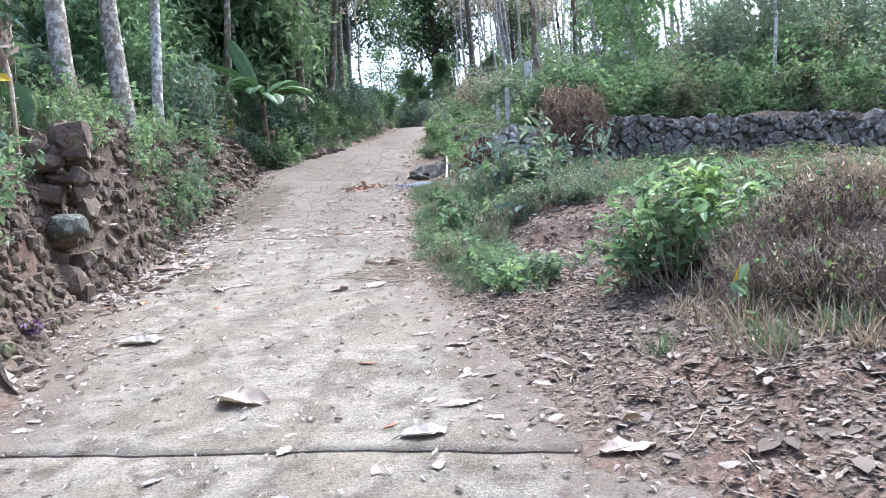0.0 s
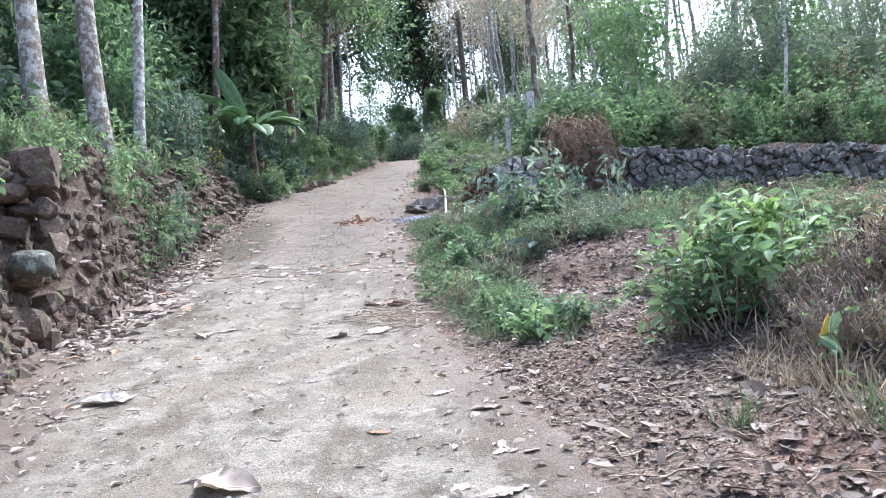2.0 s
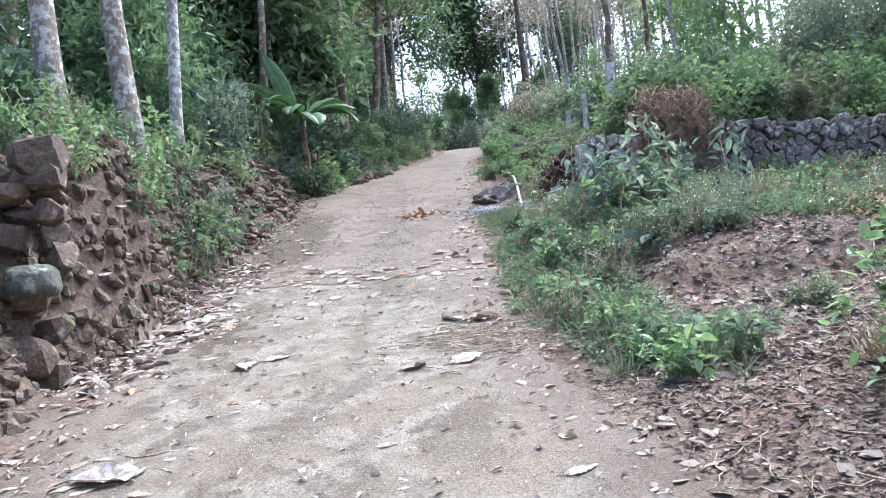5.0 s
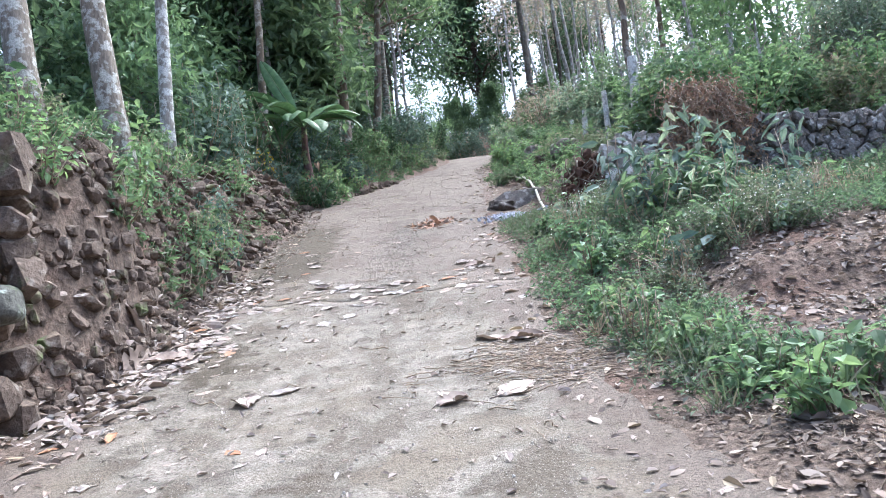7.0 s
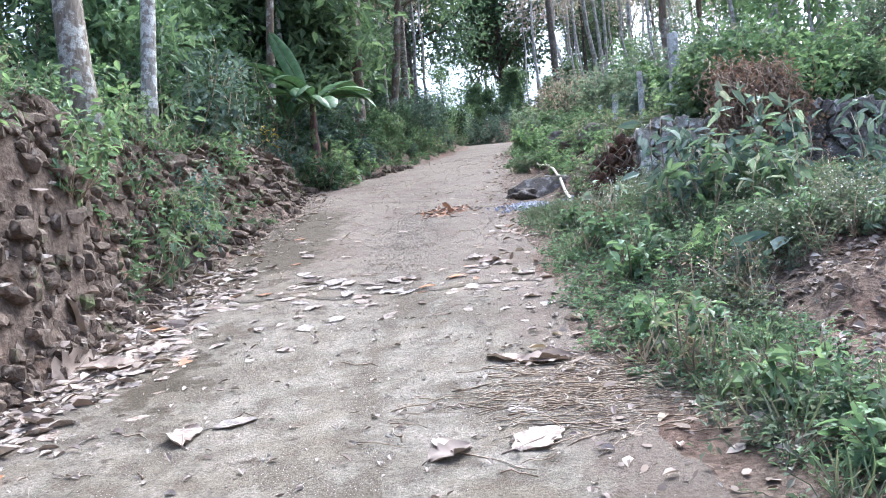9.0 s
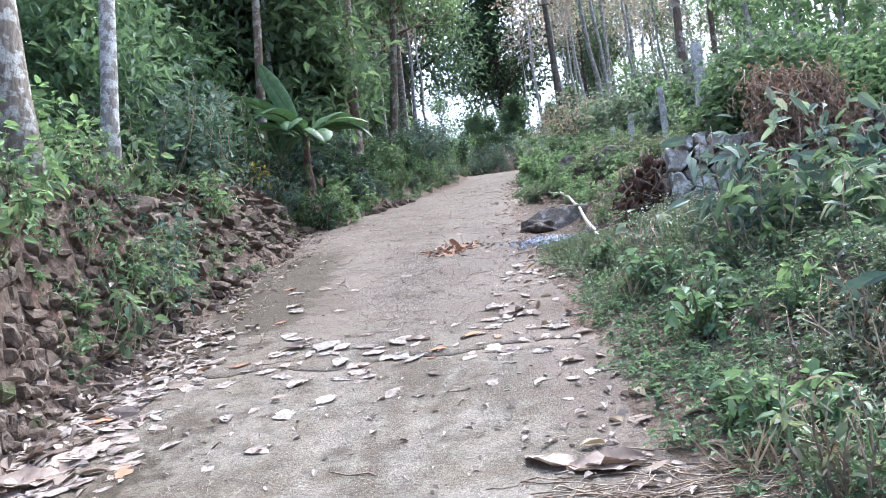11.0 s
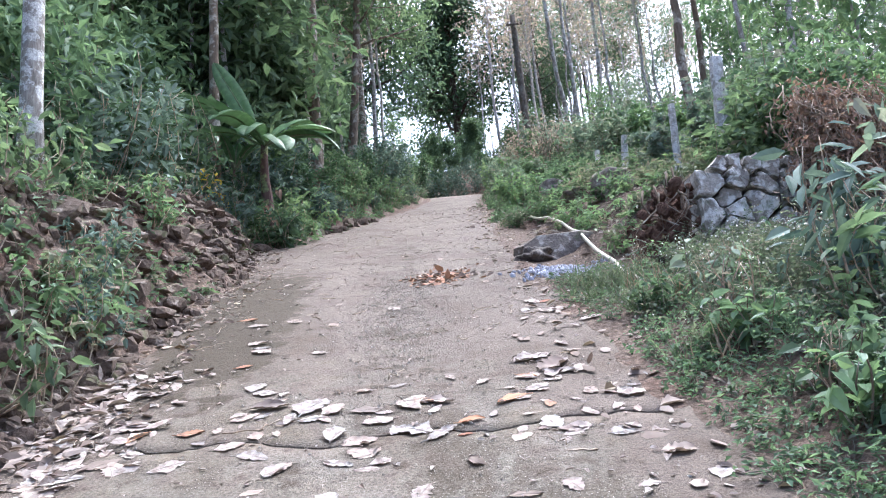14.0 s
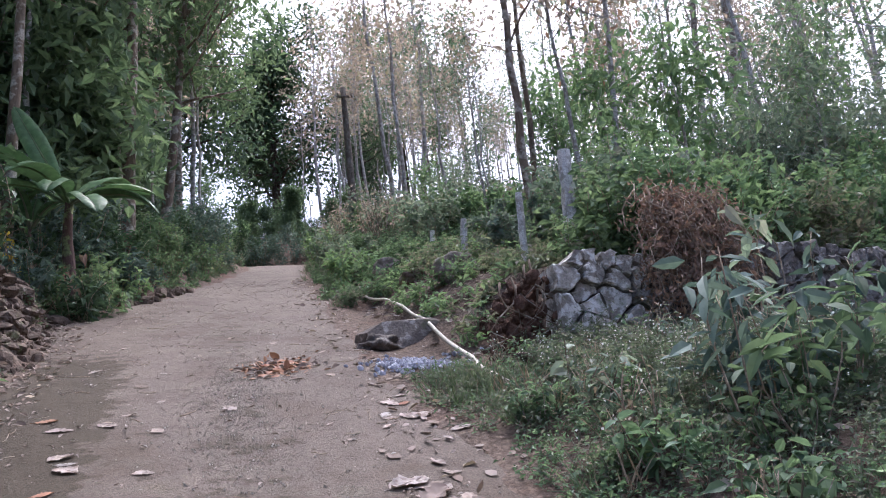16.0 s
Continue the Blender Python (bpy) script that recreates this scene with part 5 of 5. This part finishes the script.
# ---- fallen leaves ----
def dead_leaf_mesh(seed, mat, curl, aspect):
    """A withered leaf 1 long: an oval blade with a stalk, curled along and across."""
    r = np.random.default_rng(seed)
    nu, nv = 13, 7
    u = np.linspace(0, 1, nu)
    wv = np.linspace(-1, 1, nv)
    half = aspect * 0.5 * np.sin(np.pi * np.clip(u * 0.96 + 0.03, 0, 1)) ** 0.75 * (1 + 0.13 * r.normal(size=nu)) * (1 - 0.35 * np.clip(u - 0.6, 0, 1))
    wave = r.uniform(0, 6.28, 4)
    roll = curl * r.uniform(0.35, 0.9)
    bend = curl * r.uniform(-0.3, 0.4)
    v = []
    for i in range(nu):
        for j in range(nv):
            a = wv[j] * roll * 1.3
            rad = half[i] / max(roll * 1.3, 0.15)
            y = rad * math.sin(a) if roll > 0.12 else half[i] * wv[j]
            z = rad * (1 - math.cos(a)) if roll > 0.12 else 0
            v.append((u[i] - 0.5 + 0.012 * r.normal(), y * (1 + 0.1 * r.normal() * abs(wv[j])) + 0.07 * math.sin(4 * u[i] + wave[0]), z + bend * (u[i] - 0.5) ** 2 + (0.4 + curl) * (0.016 * r.normal() * abs(wv[j]) + 0.018 * math.sin(7 * u[i] + 2.2 * wv[j] + wave[1]) + 0.016 * math.sin(5 * u[i] - 4 * wv[j] + wave[2]))))
    v = np.array(v)
    v[:, 2] -= v[:, 2].min() - 0.006
    f = []
    for i in range(nu - 1):
        for j in range(nv - 1):
            q = i * nv + j
            f += [(q, q + 1, q + nv + 1), (q, q + nv + 1, q + nv)]
    s = Soup().add(v, f)
    s.add(*tube([(-0.68, 0.02, 0.015), (-0.5, v[3][1], v[3][2]), (0.0, v[6 * nv + 3][1], v[6 * nv + 3][2] + 0.004), (0.42, v[11 * nv + 3][1], v[11 * nv + 3][2] + 0.004)], [0.012, 0.012, 0.009, 0.004], 4))
    return s.mesh("fallen_leaf", [mat], True)


PROTO = [dead_leaf_mesh(500 + i, m, c, a) for i, (m, c, a) in enumerate([(PALE_LITTER, 0.28, 0.62), (PALE_LITTER, 0.5, 0.6), (LITTER, 0.35, 0.5), (LITTER, 0.6, 0.55), (PALE_LITTER, 0.12, 0.5), (LITTER, 0.2, 0.6),
                                                                        (PALE_LITTER, 0.35, 0.45), (LITTER, 0.8, 0.6), (PALE_LITTER, 0.2, 0.7), (ORANGE_LITTER, 0.4, 0.5), (ORANGE_LITTER, 0.25, 0.55), (PALE_LITTER, 0.65, 0.55)])]


def slope_turn(x, y, a):
    e = 0.06
    nx = -(on_top(x + e, y) - on_top(x - e, y)) / (2 * e)
    ny = -(on_top(x, y + e) - on_top(x, y - e)) / (2 * e)
    up = Vector((nx, ny, 1)).normalized()
    return (up.to_track_quat("Z", "Y").to_matrix() @ Euler((0, 0, a)).to_matrix()).to_4x4()


def drop(x, y, size, kind=None, label="bleached dry leaf lying on the concrete", a=None, tilt=0.0):
    k = int(rng.choice(12, p=[0.2, 0.1, 0.03, 0.02, 0.23, 0.04, 0.14, 0.01, 0.16, 0.02, 0.02, 0.03])) if kind is None else kind
    ob = tagged(new("fallen_leaf", PROTO[k]), label if k not in (2, 3, 5, 7, 9, 10) else label.replace("bleached", "brown"), "leaf", "fallen leaves")
    ob.matrix_basis = Matrix.Translation((x, y, on_top(x, y) + 0.002)) @ slope_turn(x, y, rng.uniform(0, 6.28) if a is None else a) @ pose(0, 0, 0, tilt, 0, 0) @ Matrix.Scale(size, 4)
    return ob


# the large leaves that stand out along the walk
for x, y, s, k, a, tl in ((-2.45, 6.72, 0.42, 1, 0.2, 0), (-1.2, 4.95, 0.40, 7, -0.4, 0), (-0.1, 4.2, 0.30, 1, 0.3, 0), (-2.95, 5.5, 0.5, 1, 1.2, 15), (0.83, 3.78, 0.3, 11, 0.4, 0), (0.12, 4.65, 0.28, 6, 0.2, 0),
                       (-0.5, 5.6, 0.14, 9, 2.7, 0), (-0.98, 8.3, 0.26, 7, 0.8, 0), (-1.02, 8.4, 0.22, 3, 2.0, 10), (-0.5, 9.55, 0.34, 11, 0.1, 0), (-2.32, 8.75, 0.36, 11, 2.2, 8), (-2.1, 8.9, 0.26, 0, 0.5, 0),
                       (-3.6, 10.05, 0.5, 7, 0.6, 12), (-3.35, 10.1, 0.45, 1, 0.1, 0), (-3.2, 10.4, 0.42, 8, 1.4, 0), (-3.75, 10.4, 0.5, 3, 1.9, 20), (-3.4, 9.7, 0.36, 6, 0.2, 0), (-3.1, 10.0, 0.34, 4, 0.3, 0),
                       (-0.6, 8.4, 0.36, 0, 0.7, 0), (-0.72, 9.68, 0.32, 1, 2.4, 10), (-0.45, 9.6, 0.30, 7, 0.0, 0), (-2.15, 12.0, 0.34, 8, 1.2, 0), (-2.4, 12.05, 0.28, 3, 0.2, 0), (-1.6, 11.6, 0.3, 0, 2.6, 0),
                       (-1.45, 11.5, 0.26, 6, 0.9, 0), (-1.3, 11.62, 0.18, 9, 0.2, 0), (-2.75, 11.75, 0.18, 10, 0.1, 0), (-0.85, 12.6, 0.34, 11, 0.5, 0), (-0.75, 12.4, 0.32, 7, 0.9, 0), (-1.95, 10.9, 0.26, 0, 1.0, 0), (-2.15, 10.7, 0.24, 8, 2.0, 0),
                       (-1.7, 12.35, 0.16, 4, 0.3, 0), (-2.95, 14.3, 0.22, 8, 0.2, 0), (-3.1, 14.6, 0.2, 10, 0.2, 0), (0.15, 5.9, 0.22, 3, 0.3, 0), (-0.1, 6.3, 0.2, 6, 0.4, 0)):
    drop(x, y, s * (0.78 if y > 10.5 else 0.9), k, "large bleached dry leaf curled on the concrete", a, tl)
sites = [(-3.2 + rng.normal() * 0.28, 10.7 + rng.normal() * 0.9) for _ in range(105)] + [(-1.9 + rng.normal() * 0.6, 11.6 + rng.normal() * 0.45) for _ in range(48)]
sites += [(-0.75 + rng.normal() * 0.25, 11.9 + rng.normal() * 0.6) for _ in range(50)] + [(-0.55 + rng.normal() * 0.22, 14.0 + rng.normal() * 0.5) for _ in range(14)]
sites += [(rng.uniform(-2.7, 0.5), rng.uniform(3.2, 8)) for _ in range(30)] + [(rng.uniform(-3.3, -0.6), rng.uniform(8, 20)) for _ in range(36)] + [(-2.75 + rng.normal() * 0.35, 6.6 + rng.normal() * 0.9) for _ in range(40)]
for x, y in sites:
    drop(x, y, rng.uniform(0.07, 0.19) if y > 8 else rng.uniform(0.05, 0.13))


def litter(name, label, spots, size, mats, weights, tilt=0.35, category="leaf litter"):
    soup = Soup()
    for m in range(len(mats)):
        pick = [p for p, w in zip(spots, rng.random(len(spots))) if weights[m] <= w < weights[m + 1]]
        if not pick:
            continue
        q = np.array(pick)
        pos = np.stack([q[:, 0], q[:, 1], top_of(q[:, 0], q[:, 1]) + 0.006 + 0.012 * rng.random(len(q))], 1)
        n = len(pos)
        way = rng.normal(size=(n, 3)) * [1, 1, 0.18] + 0
        way[:, 2] += way[:, 1] * 0.28
        up = rng.normal(size=(n, 3)) * tilt + [0, -0.28, 1]
        ln = size[0] + (size[1] - size[0]) * rng.random(n) ** 1.5
        soup.add(*leaves(pos, way, up, ln, ln * rng.uniform(0.35, 0.65, n), True, rng.uniform(-0.1, 0.35), 0.1), mat=m)
    return tagged(new(name, soup.mesh(name, mats)), label, category, kind="stuff")


mats3, w3 = [LITTER, PALE_LITTER, STRAW], [0, 0.86, 0.9, 1.01]
mould, w_mould = [MOULD, LITTER, STRAW], [0, 0.9, 0.98, 1.01]
n = 62000
sx, sy = rng.uniform(0.1, 7.5, n), rng.uniform(-1.0, 10.6, n)
keep = (sx - lerp(sy, RIGHT) > 0.02 + 0.6 * rng.random(n) ** 2) & ((sx < 4.8) | (rng.random(n) < 0.25)) & ((sy > 2.3) | (rng.random(n) < 0.2)) & ((sy < 7.8) | (rng.random(n) < 0.16))
litter("slope_litter", "thick brown leaf litter on the verge", list(zip(sx[keep], sy[keep])), (0.02, 0.07), mould, w_mould, 0.4)
litter("large_slope_litter", "large flat dead leaves lying on the verge", scatter(650, 0.4, 4.5, 2.6, 7.6, lambda x, y: off_right(x, y) > 0.15, 0, 58), (0.07, 0.16), [LITTER, MOULD, PALE_LITTER], [0, 0.25, 0.95, 1.01], 0.3)
litter("bare_slope_litter", "pinkish dry leaves on the bare reddish slope", scatter(6500, 0.5, 4.4, 7.2, 11.2, lambda x, y: off_right(x, y) > 0.1, 0, 57), (0.025, 0.1), [LITTER, PALE_LITTER, MOULD], [0, 0.6, 0.78, 1.01])
litter("bank_litter", "dry leaves along the foot of the stone bank", scatter(2200, -5.2, -2.6, 5.5, 22, lambda x, y: -0.4 < off_left(x, y) < 1.6 and (off_left(x, y) < 0.7 or (x * 7) % 1 < 0.4), 0, 52), (0.04, 0.12), mats3, w3)
litter("woodland_litter", "dry leaves under the trees and weeds", scatter(2600, -9, 9, 8, 30, lambda x, y: off_left(x, y) > 0.6 or off_right(x, y) > 0.2, 0, 53), (0.06, 0.16), mats3, w3)
litter("road_chips", "small pale leaf fragments scattered over the concrete", scatter(3000, -4, 1.4, 2.8, 30, lambda x, y: off_left(x, y) < 0 and off_right(x, y) < 0.1, 0, 54), (0.015, 0.06), [PALE_LITTER, LITTER], [0, 0.82, 1.01], 0.2)
litter("road_edge_litter", "dry leaves drifted along the right edge of the track".replace("right ", ""), scatter(900, -1.0, 1.5, 4, 30, lambda x, y: abs(off_right(x, y)) < 0.35, 0, 55), (0.04, 0.13), mats3, w3)
litter("earth_slope_litter", "dry leaves on the earth bank beside the boulders", scatter(900, 0.2, 2.2, 15.4, 23, lambda x, y: off_right(x, y) > 0.2, 0, 56), (0.05, 0.14), mats3, w3)
litter("orange_leaf_patch", "patch of orange-brown leaf scraps on the track", [(-1.36 + rng.normal() * 0.19, 16.38 + rng.normal() * 0.26) for _ in range(330)], (0.05, 0.14), [ORANGE_LITTER, LITTER], [0, 0.8, 1.01], 0.4)

# single plants
t = shrub("sapling", "sapling with large pale green leaves in the verge", 0.5, 0.16, 3, 9, 0.24, BLUISH, TWIG, 601, 0.45, True, 0.2, 0.5)
put(t, 0.95, 10.2, float(land(0.95, 10.2)))
PURPLE = leaf_material("purple_leaf", (0.12, 0.06, 0.16), (0.18, 0.09, 0.22))
t = shrub("small_plant", "small purple-leaved plant at the foot of the bank", 0.22, 0.12, 6, 40, 0.08, PURPLE, TWIG, 602, 0.4, True)
put(t, -3.45, 6.9, float(land(-3.45, 6.9)))

for x, y, sc, seed in ((-5.9, 12.7, 1.2, 611), (-6.5, 12.5, 1.3, 612), (-5.6, 13.9, 1.1, 613), (-7.2, 12.9, 1.5, 614), (-5.4, 10.6, 1.0, 615), (-5.9, 9.9, 1.2, 616), (-5.6, 8.7, 1.0, 617), (-6.3, 11.2, 1.5, 618)):
    t = shrub("shrub", "leafy green shrub on the terrace", 1.15, 0.6, 12, 420, 0.15, (GREEN, BRIGHT, BLUISH, DARK)[seed % 4], TWIG, seed, 0.5, True, -0.2)
    put(t, x, y, float(land(x, y)), (sc, sc, sc))

rank = [shrub("weed", "rank broad-leaved weed standing in the verge", h_, 0.3, 7, n_, s_, lf, BARK_BROWN, 690 + i, 0.52, True, -0.3, 0.12) for i, (h_, n_, s_, lf) in enumerate(((0.5, 90, 0.12, GREEN), (0.42, 80, 0.1, HAZY), (0.6, 80, 0.13, BLUISH), (0.38, 70, 0.11, BRIGHT)))]
strew(rank, scatter(18, 0.0, 5.0, 8.2, 15.3, lambda x, y: verge(x, y) and vnoise(x * 0.8, y * 0.8, 71) > -0.35, 0.32, 63), (0.6, 1.15), "verge weeds")
tall_leafy = [shrub("weed", "tall stem with large pale drooping leaves", 1.25, 0.22, 3, 34, 0.2, lf, TWIG, 695 + i, 0.36, True, -0.45, 0.3) for i, lf in enumerate((HAZY, BLUISH))]
strew(tall_leafy, [(1.55, 11.05), (1.3, 12.3), (1.55, 12.6), (0.95, 12.0), (1.9, 13.2), (2.6, 11.8)], (0.85, 1.05), "verge weeds")
low_clump = [shrub("weed", "low bright green broad-leaved weed at the edge of the verge", 0.3, 0.3, 12, 150, 0.1, lf, BARK_BROWN, 697 + i, 0.55, True, -0.25, 0.05) for i, lf in enumerate((BRIGHT, GREEN))]
strew(low_clump, [(0.75, 7.4), (1.0, 7.6), (0.62, 7.75), (0.5, 8.4), (0.28, 9.6), (0.75, 8.0), (0.3, 10.9), (0.6, 11.4), (0.35, 12.0), (0.2, 13.2), (1.4, 10.6)], (0.7, 1.15), "verge weeds")
tall = [shrub("weed", "tall leafy weed standing in the verge", h_, 0.2, 5, n_, s_, lf, BARK_BROWN, 620 + i, 0.42, True, -0.3, 0.15) for i, (h_, n_, s_, lf) in enumerate(((0.55, 110, 0.07, GREEN), (0.45, 110, 0.055, WEED), (0.6, 70, 0.09, BLUISH), (0.4, 90, 0.06, BRIGHT)))]
strew(tall, scatter(14, 0.1, 4.5, 8.8, 15.6, lambda x, y: verge(x, y) and not (1.2 < x < 3.6 and y > 13), 0.35, 61), (0.6, 1.1), "verge weeds")
dry_stalks = [shrub("dry_weed", "dry grey-brown weed stalks in the verge", 0.5, 0.22, 14, 60, 0.05, STRAW, TWIG, 630 + i, 0.4, False, -0.3, 0.2) for i in range(2)]
strew(dry_stalks, scatter(22, -0.1, 4.0, 7.6, 15.8, verge, 0.4, 62), (0.6, 1.1), "dry weeds")

for x, y, h_, seed in ((-5.5, 16.8, 2.2, 641), (-5.3, 18.4, 2.0, 642), (-6.1, 17.6, 2.6, 643), (-5.9, 19.6, 2.3, 644), (-5.6, 15.6, 1.5, 645), (-3.9, 24.2, 1.2, 646), (-4.6, 23.6, 1.3, 647)):
    t = shrub("shrub", "tall shrub with bluish glossy leaves behind the stone bank", h_, h_ * 0.45, 20, 900, 0.17, BLUISH if seed % 3 else DARK, TWIG, seed, 0.45, True, -0.2, 0.2)
    put(t, x, y, float(land(x, y)))
t = shrub("sapling", "young plant with yellowing leaves by the banana", 1.5, 0.3, 4, 26, 0.2, YELLOW, TWIG, 650, 0.4, True, -0.5, 0.6)
put(t, -5.0, 20.6, float(land(-5.0, 20.6)))

# grit washed into the wheel track
grit_mat = stone_material("road_grit", (0.13, 0.115, 0.10), (0.36, 0.33, 0.29), (0.48, 0.45, 0.41), 0.3)
n = 1700
gx = np.concatenate([-1.75 + rng.normal(size=n // 2) * 0.22, -1.3 + rng.normal(size=n - n // 2) * 0.7])
gy = np.concatenate([14.6 + rng.normal(size=n // 2) * 1.3, rng.uniform(5, 22, n - n // 2)])
ok = (gx > lerp(gy, LEFT) + 0.1) & (gx < lerp(gy, RIGHT) - 0.05)
soup = Soup()
for x, y, z in zip(gx[ok], gy[ok], top_of(gx[ok], gy[ok])):
    soup.add(gco * rng.uniform(0.006, 0.018) * rng.uniform(0.7, 1.3, 3) + [x, y, z + 0.004], gtri)
tagged(new("grit", soup.mesh("grit", [grit_mat])), "loose grit and small pebbles on the concrete", "gravel", kind="stuff")

for x, y, h_, seed in ((-4.1, 21.2, 0.9, 661), (-4.8, 21.0, 1.1, 662), (-4.0, 22.0, 1.0, 663), (-5.2, 21.6, 1.6, 664), (-5.6, 22.9, 2.4, 665), (-6.3, 21.8, 3.0, 666)):
    t = shrub("shrub", "leafy shrub crowding round the banana plant", h_, 0.35 + h_ * 0.25, 14, 420, 0.17, (GREEN, DARK, BLUISH)[seed % 3], TWIG, seed, 0.42, True, -0.25, 0.15)
    put(t, x, y, float(land(x, y)))
low_shrubs = [shrub("shrub", "low leafy shrub at the edge of the track", 0.7, 0.45, 12, 380, 0.11, lf, TWIG, 660 + i, 0.5, True, -0.2) for i, lf in enumerate((GREEN, BRIGHT, BLUISH))]
strew(low_shrubs, [(-4.35, 22.6), (-4.75, 21.2), (-4.9, 22.2), (-4.1, 23.2), (-3.8, 24.0), (-3.5, 25.0), (-3.3, 26.3), (-3.1, 27.4), (-2.9, 28.6), (-2.6, 30.0), (-2.4, 32.0), (-2.1, 34.5)], (0.8, 1.2), "track-side shrubs")
for k in range(60):
    w = rng.uniform(0.12, 0.3)
    bank_stone(rng.uniform(20.6, 26.5), rng.uniform(-0.02, 0.22), w, w * 0.5, w * 0.9, tilt=0.12, sink=0.2)

# drifts of larger dead leaves at the foot of the bank, and fine crumbs in the verge litter
n = 900
lx, ly = rng.normal(size=n) * 0.22, rng.uniform(8.3, 13.0, n)
lx = lerp(ly, LEFT) + 0.12 + lx
litter("leaf_drift", "drift of large dead leaves at the foot of the stone bank", list(zip(lx, ly)), (0.07, 0.17), [LITTER, PALE_LITTER], [0, 0.3, 1.01], 0.35)
n = 20000
sx, sy = rng.uniform(0.1, 5.2, n), rng.uniform(2.2, 7.6, n)
keep = (sx - lerp(sy, RIGHT) > 0.05 + 0.5 * rng.random(n) ** 2)
pos = np.stack([sx[keep], sy[keep], top_of(sx[keep], sy[keep]) + 0.004], 1)
m = len(pos)
way = rng.normal(size=(m, 3)) * [1, 1, 0.3]
ln = rng.uniform(0.012, 0.045, m)
tagged(new("leaf_crumbs", Soup().add(*leaves(pos, way, rng.normal(size=(m, 3)) * 0.4 + [0, -0.25, 1], ln, ln * 0.6)).mesh("leaf_crumbs", [MOULD])), "crumbled dead leaves on the verge", "leaf litter", kind="stuff")
n = 2600
sx, sy = rng.uniform(-3.4, 1.2, n), rng.uniform(3.0, 11, n)
keep = (sx > lerp(sy, LEFT)) & (sx < lerp(sy, RIGHT)) & (rng.random(n) < 0.35 + 0.65 * smooth((np.abs(sx - 0.5 * (lerp(sy, LEFT) + lerp(sy, RIGHT))) - 0.7) / 1.0))
litter("near_chips", "pale crumbs of dead leaves on the concrete", list(zip(sx[keep], sy[keep])), (0.015, 0.075), [PALE_LITTER, LITTER], [0, 0.85, 1.01], 0.15)

# leafy plants on the high corner of the bank
corner = [shrub("weed", "light green small-leaved plant on top of the bank", 0.65, 0.4, 12, 420, 0.065, lf, TWIG, 670 + i, 0.45, False, -0.1, 0.15) for i, lf in enumerate((BRIGHT, WEED, BRIGHT))]
strew(corner, [(-4.5, 8.0), (-4.75, 8.5), (-5.1, 8.9), (-4.9, 9.5), (-5.3, 9.8), (-4.7, 9.1), (-5.2, 10.4), (-4.4, 7.3), (-4.9, 7.8), (-5.5, 9.2), (-4.85, 10.6), (-4.6, 10.0), (-5.3, 8.3)], (0.8, 1.25), "bank-top plants")

# a withered stalk with hanging dead leaves, and broad-leaved plants beside it
stalk = tagged(new("withered_stalk"), "leaning withered stalk with hanging brown leaves and one yellow leaf", "plant")
foot = float(land(-4.28, 8.28))
path = curve_points([(-4.24, 8.28, foot - 0.05), (-4.36, 8.28, 4.72), (-4.52, 8.3, 5.2), (-4.60, 8.32, 5.9), (-4.66, 8.34, 6.6)], 20)
child("stem", Soup().add(*tube(path, np.linspace(0.022, 0.03, 20), 7, 0.06)).mesh("stem", [TWIG], True), stalk)
n = 110
pick = path[rng.integers(8, 20, n)] + rng.normal(size=(n, 3)) * [0.08, 0.06, 0.05]
tagged(child("dead_leaf", Soup().add(*leaves(pick, rng.normal(size=(n, 3)) * 0.35 + [-0.1, 0, -1], cloud(n), rng.uniform(0.08, 0.26, n), 0.07, True, 0.3, 0.2)).mesh("dead_leaf", [LITTER]), stalk), kind="stuff")
child("yellow_leaf", Soup().add(*leaves(np.array([[-4.33, 8.25, 4.68]]), np.array([[-0.8, -0.2, 0.25]]), np.array([[0.2, -1.0, 0.4]]), 0.22, 0.12, True)).mesh("yellow_leaf", [YELLOW]), stalk, "drooping yellow leaf")
for x, y, s_, seed in ((-4.75, 8.55, 1.0, 681), (-5.1, 8.9, 1.2, 682)):
    t = shrub("broad_leaved_plant", "tall plant with very broad dark green leaves", 1.3, 0.45, 6, 9, 0.6, DARK, GRASS, seed, 0.55, True, -0.5, 0.75)
    put(t, x, y, float(land(x, y)), (s_, s_, s_))
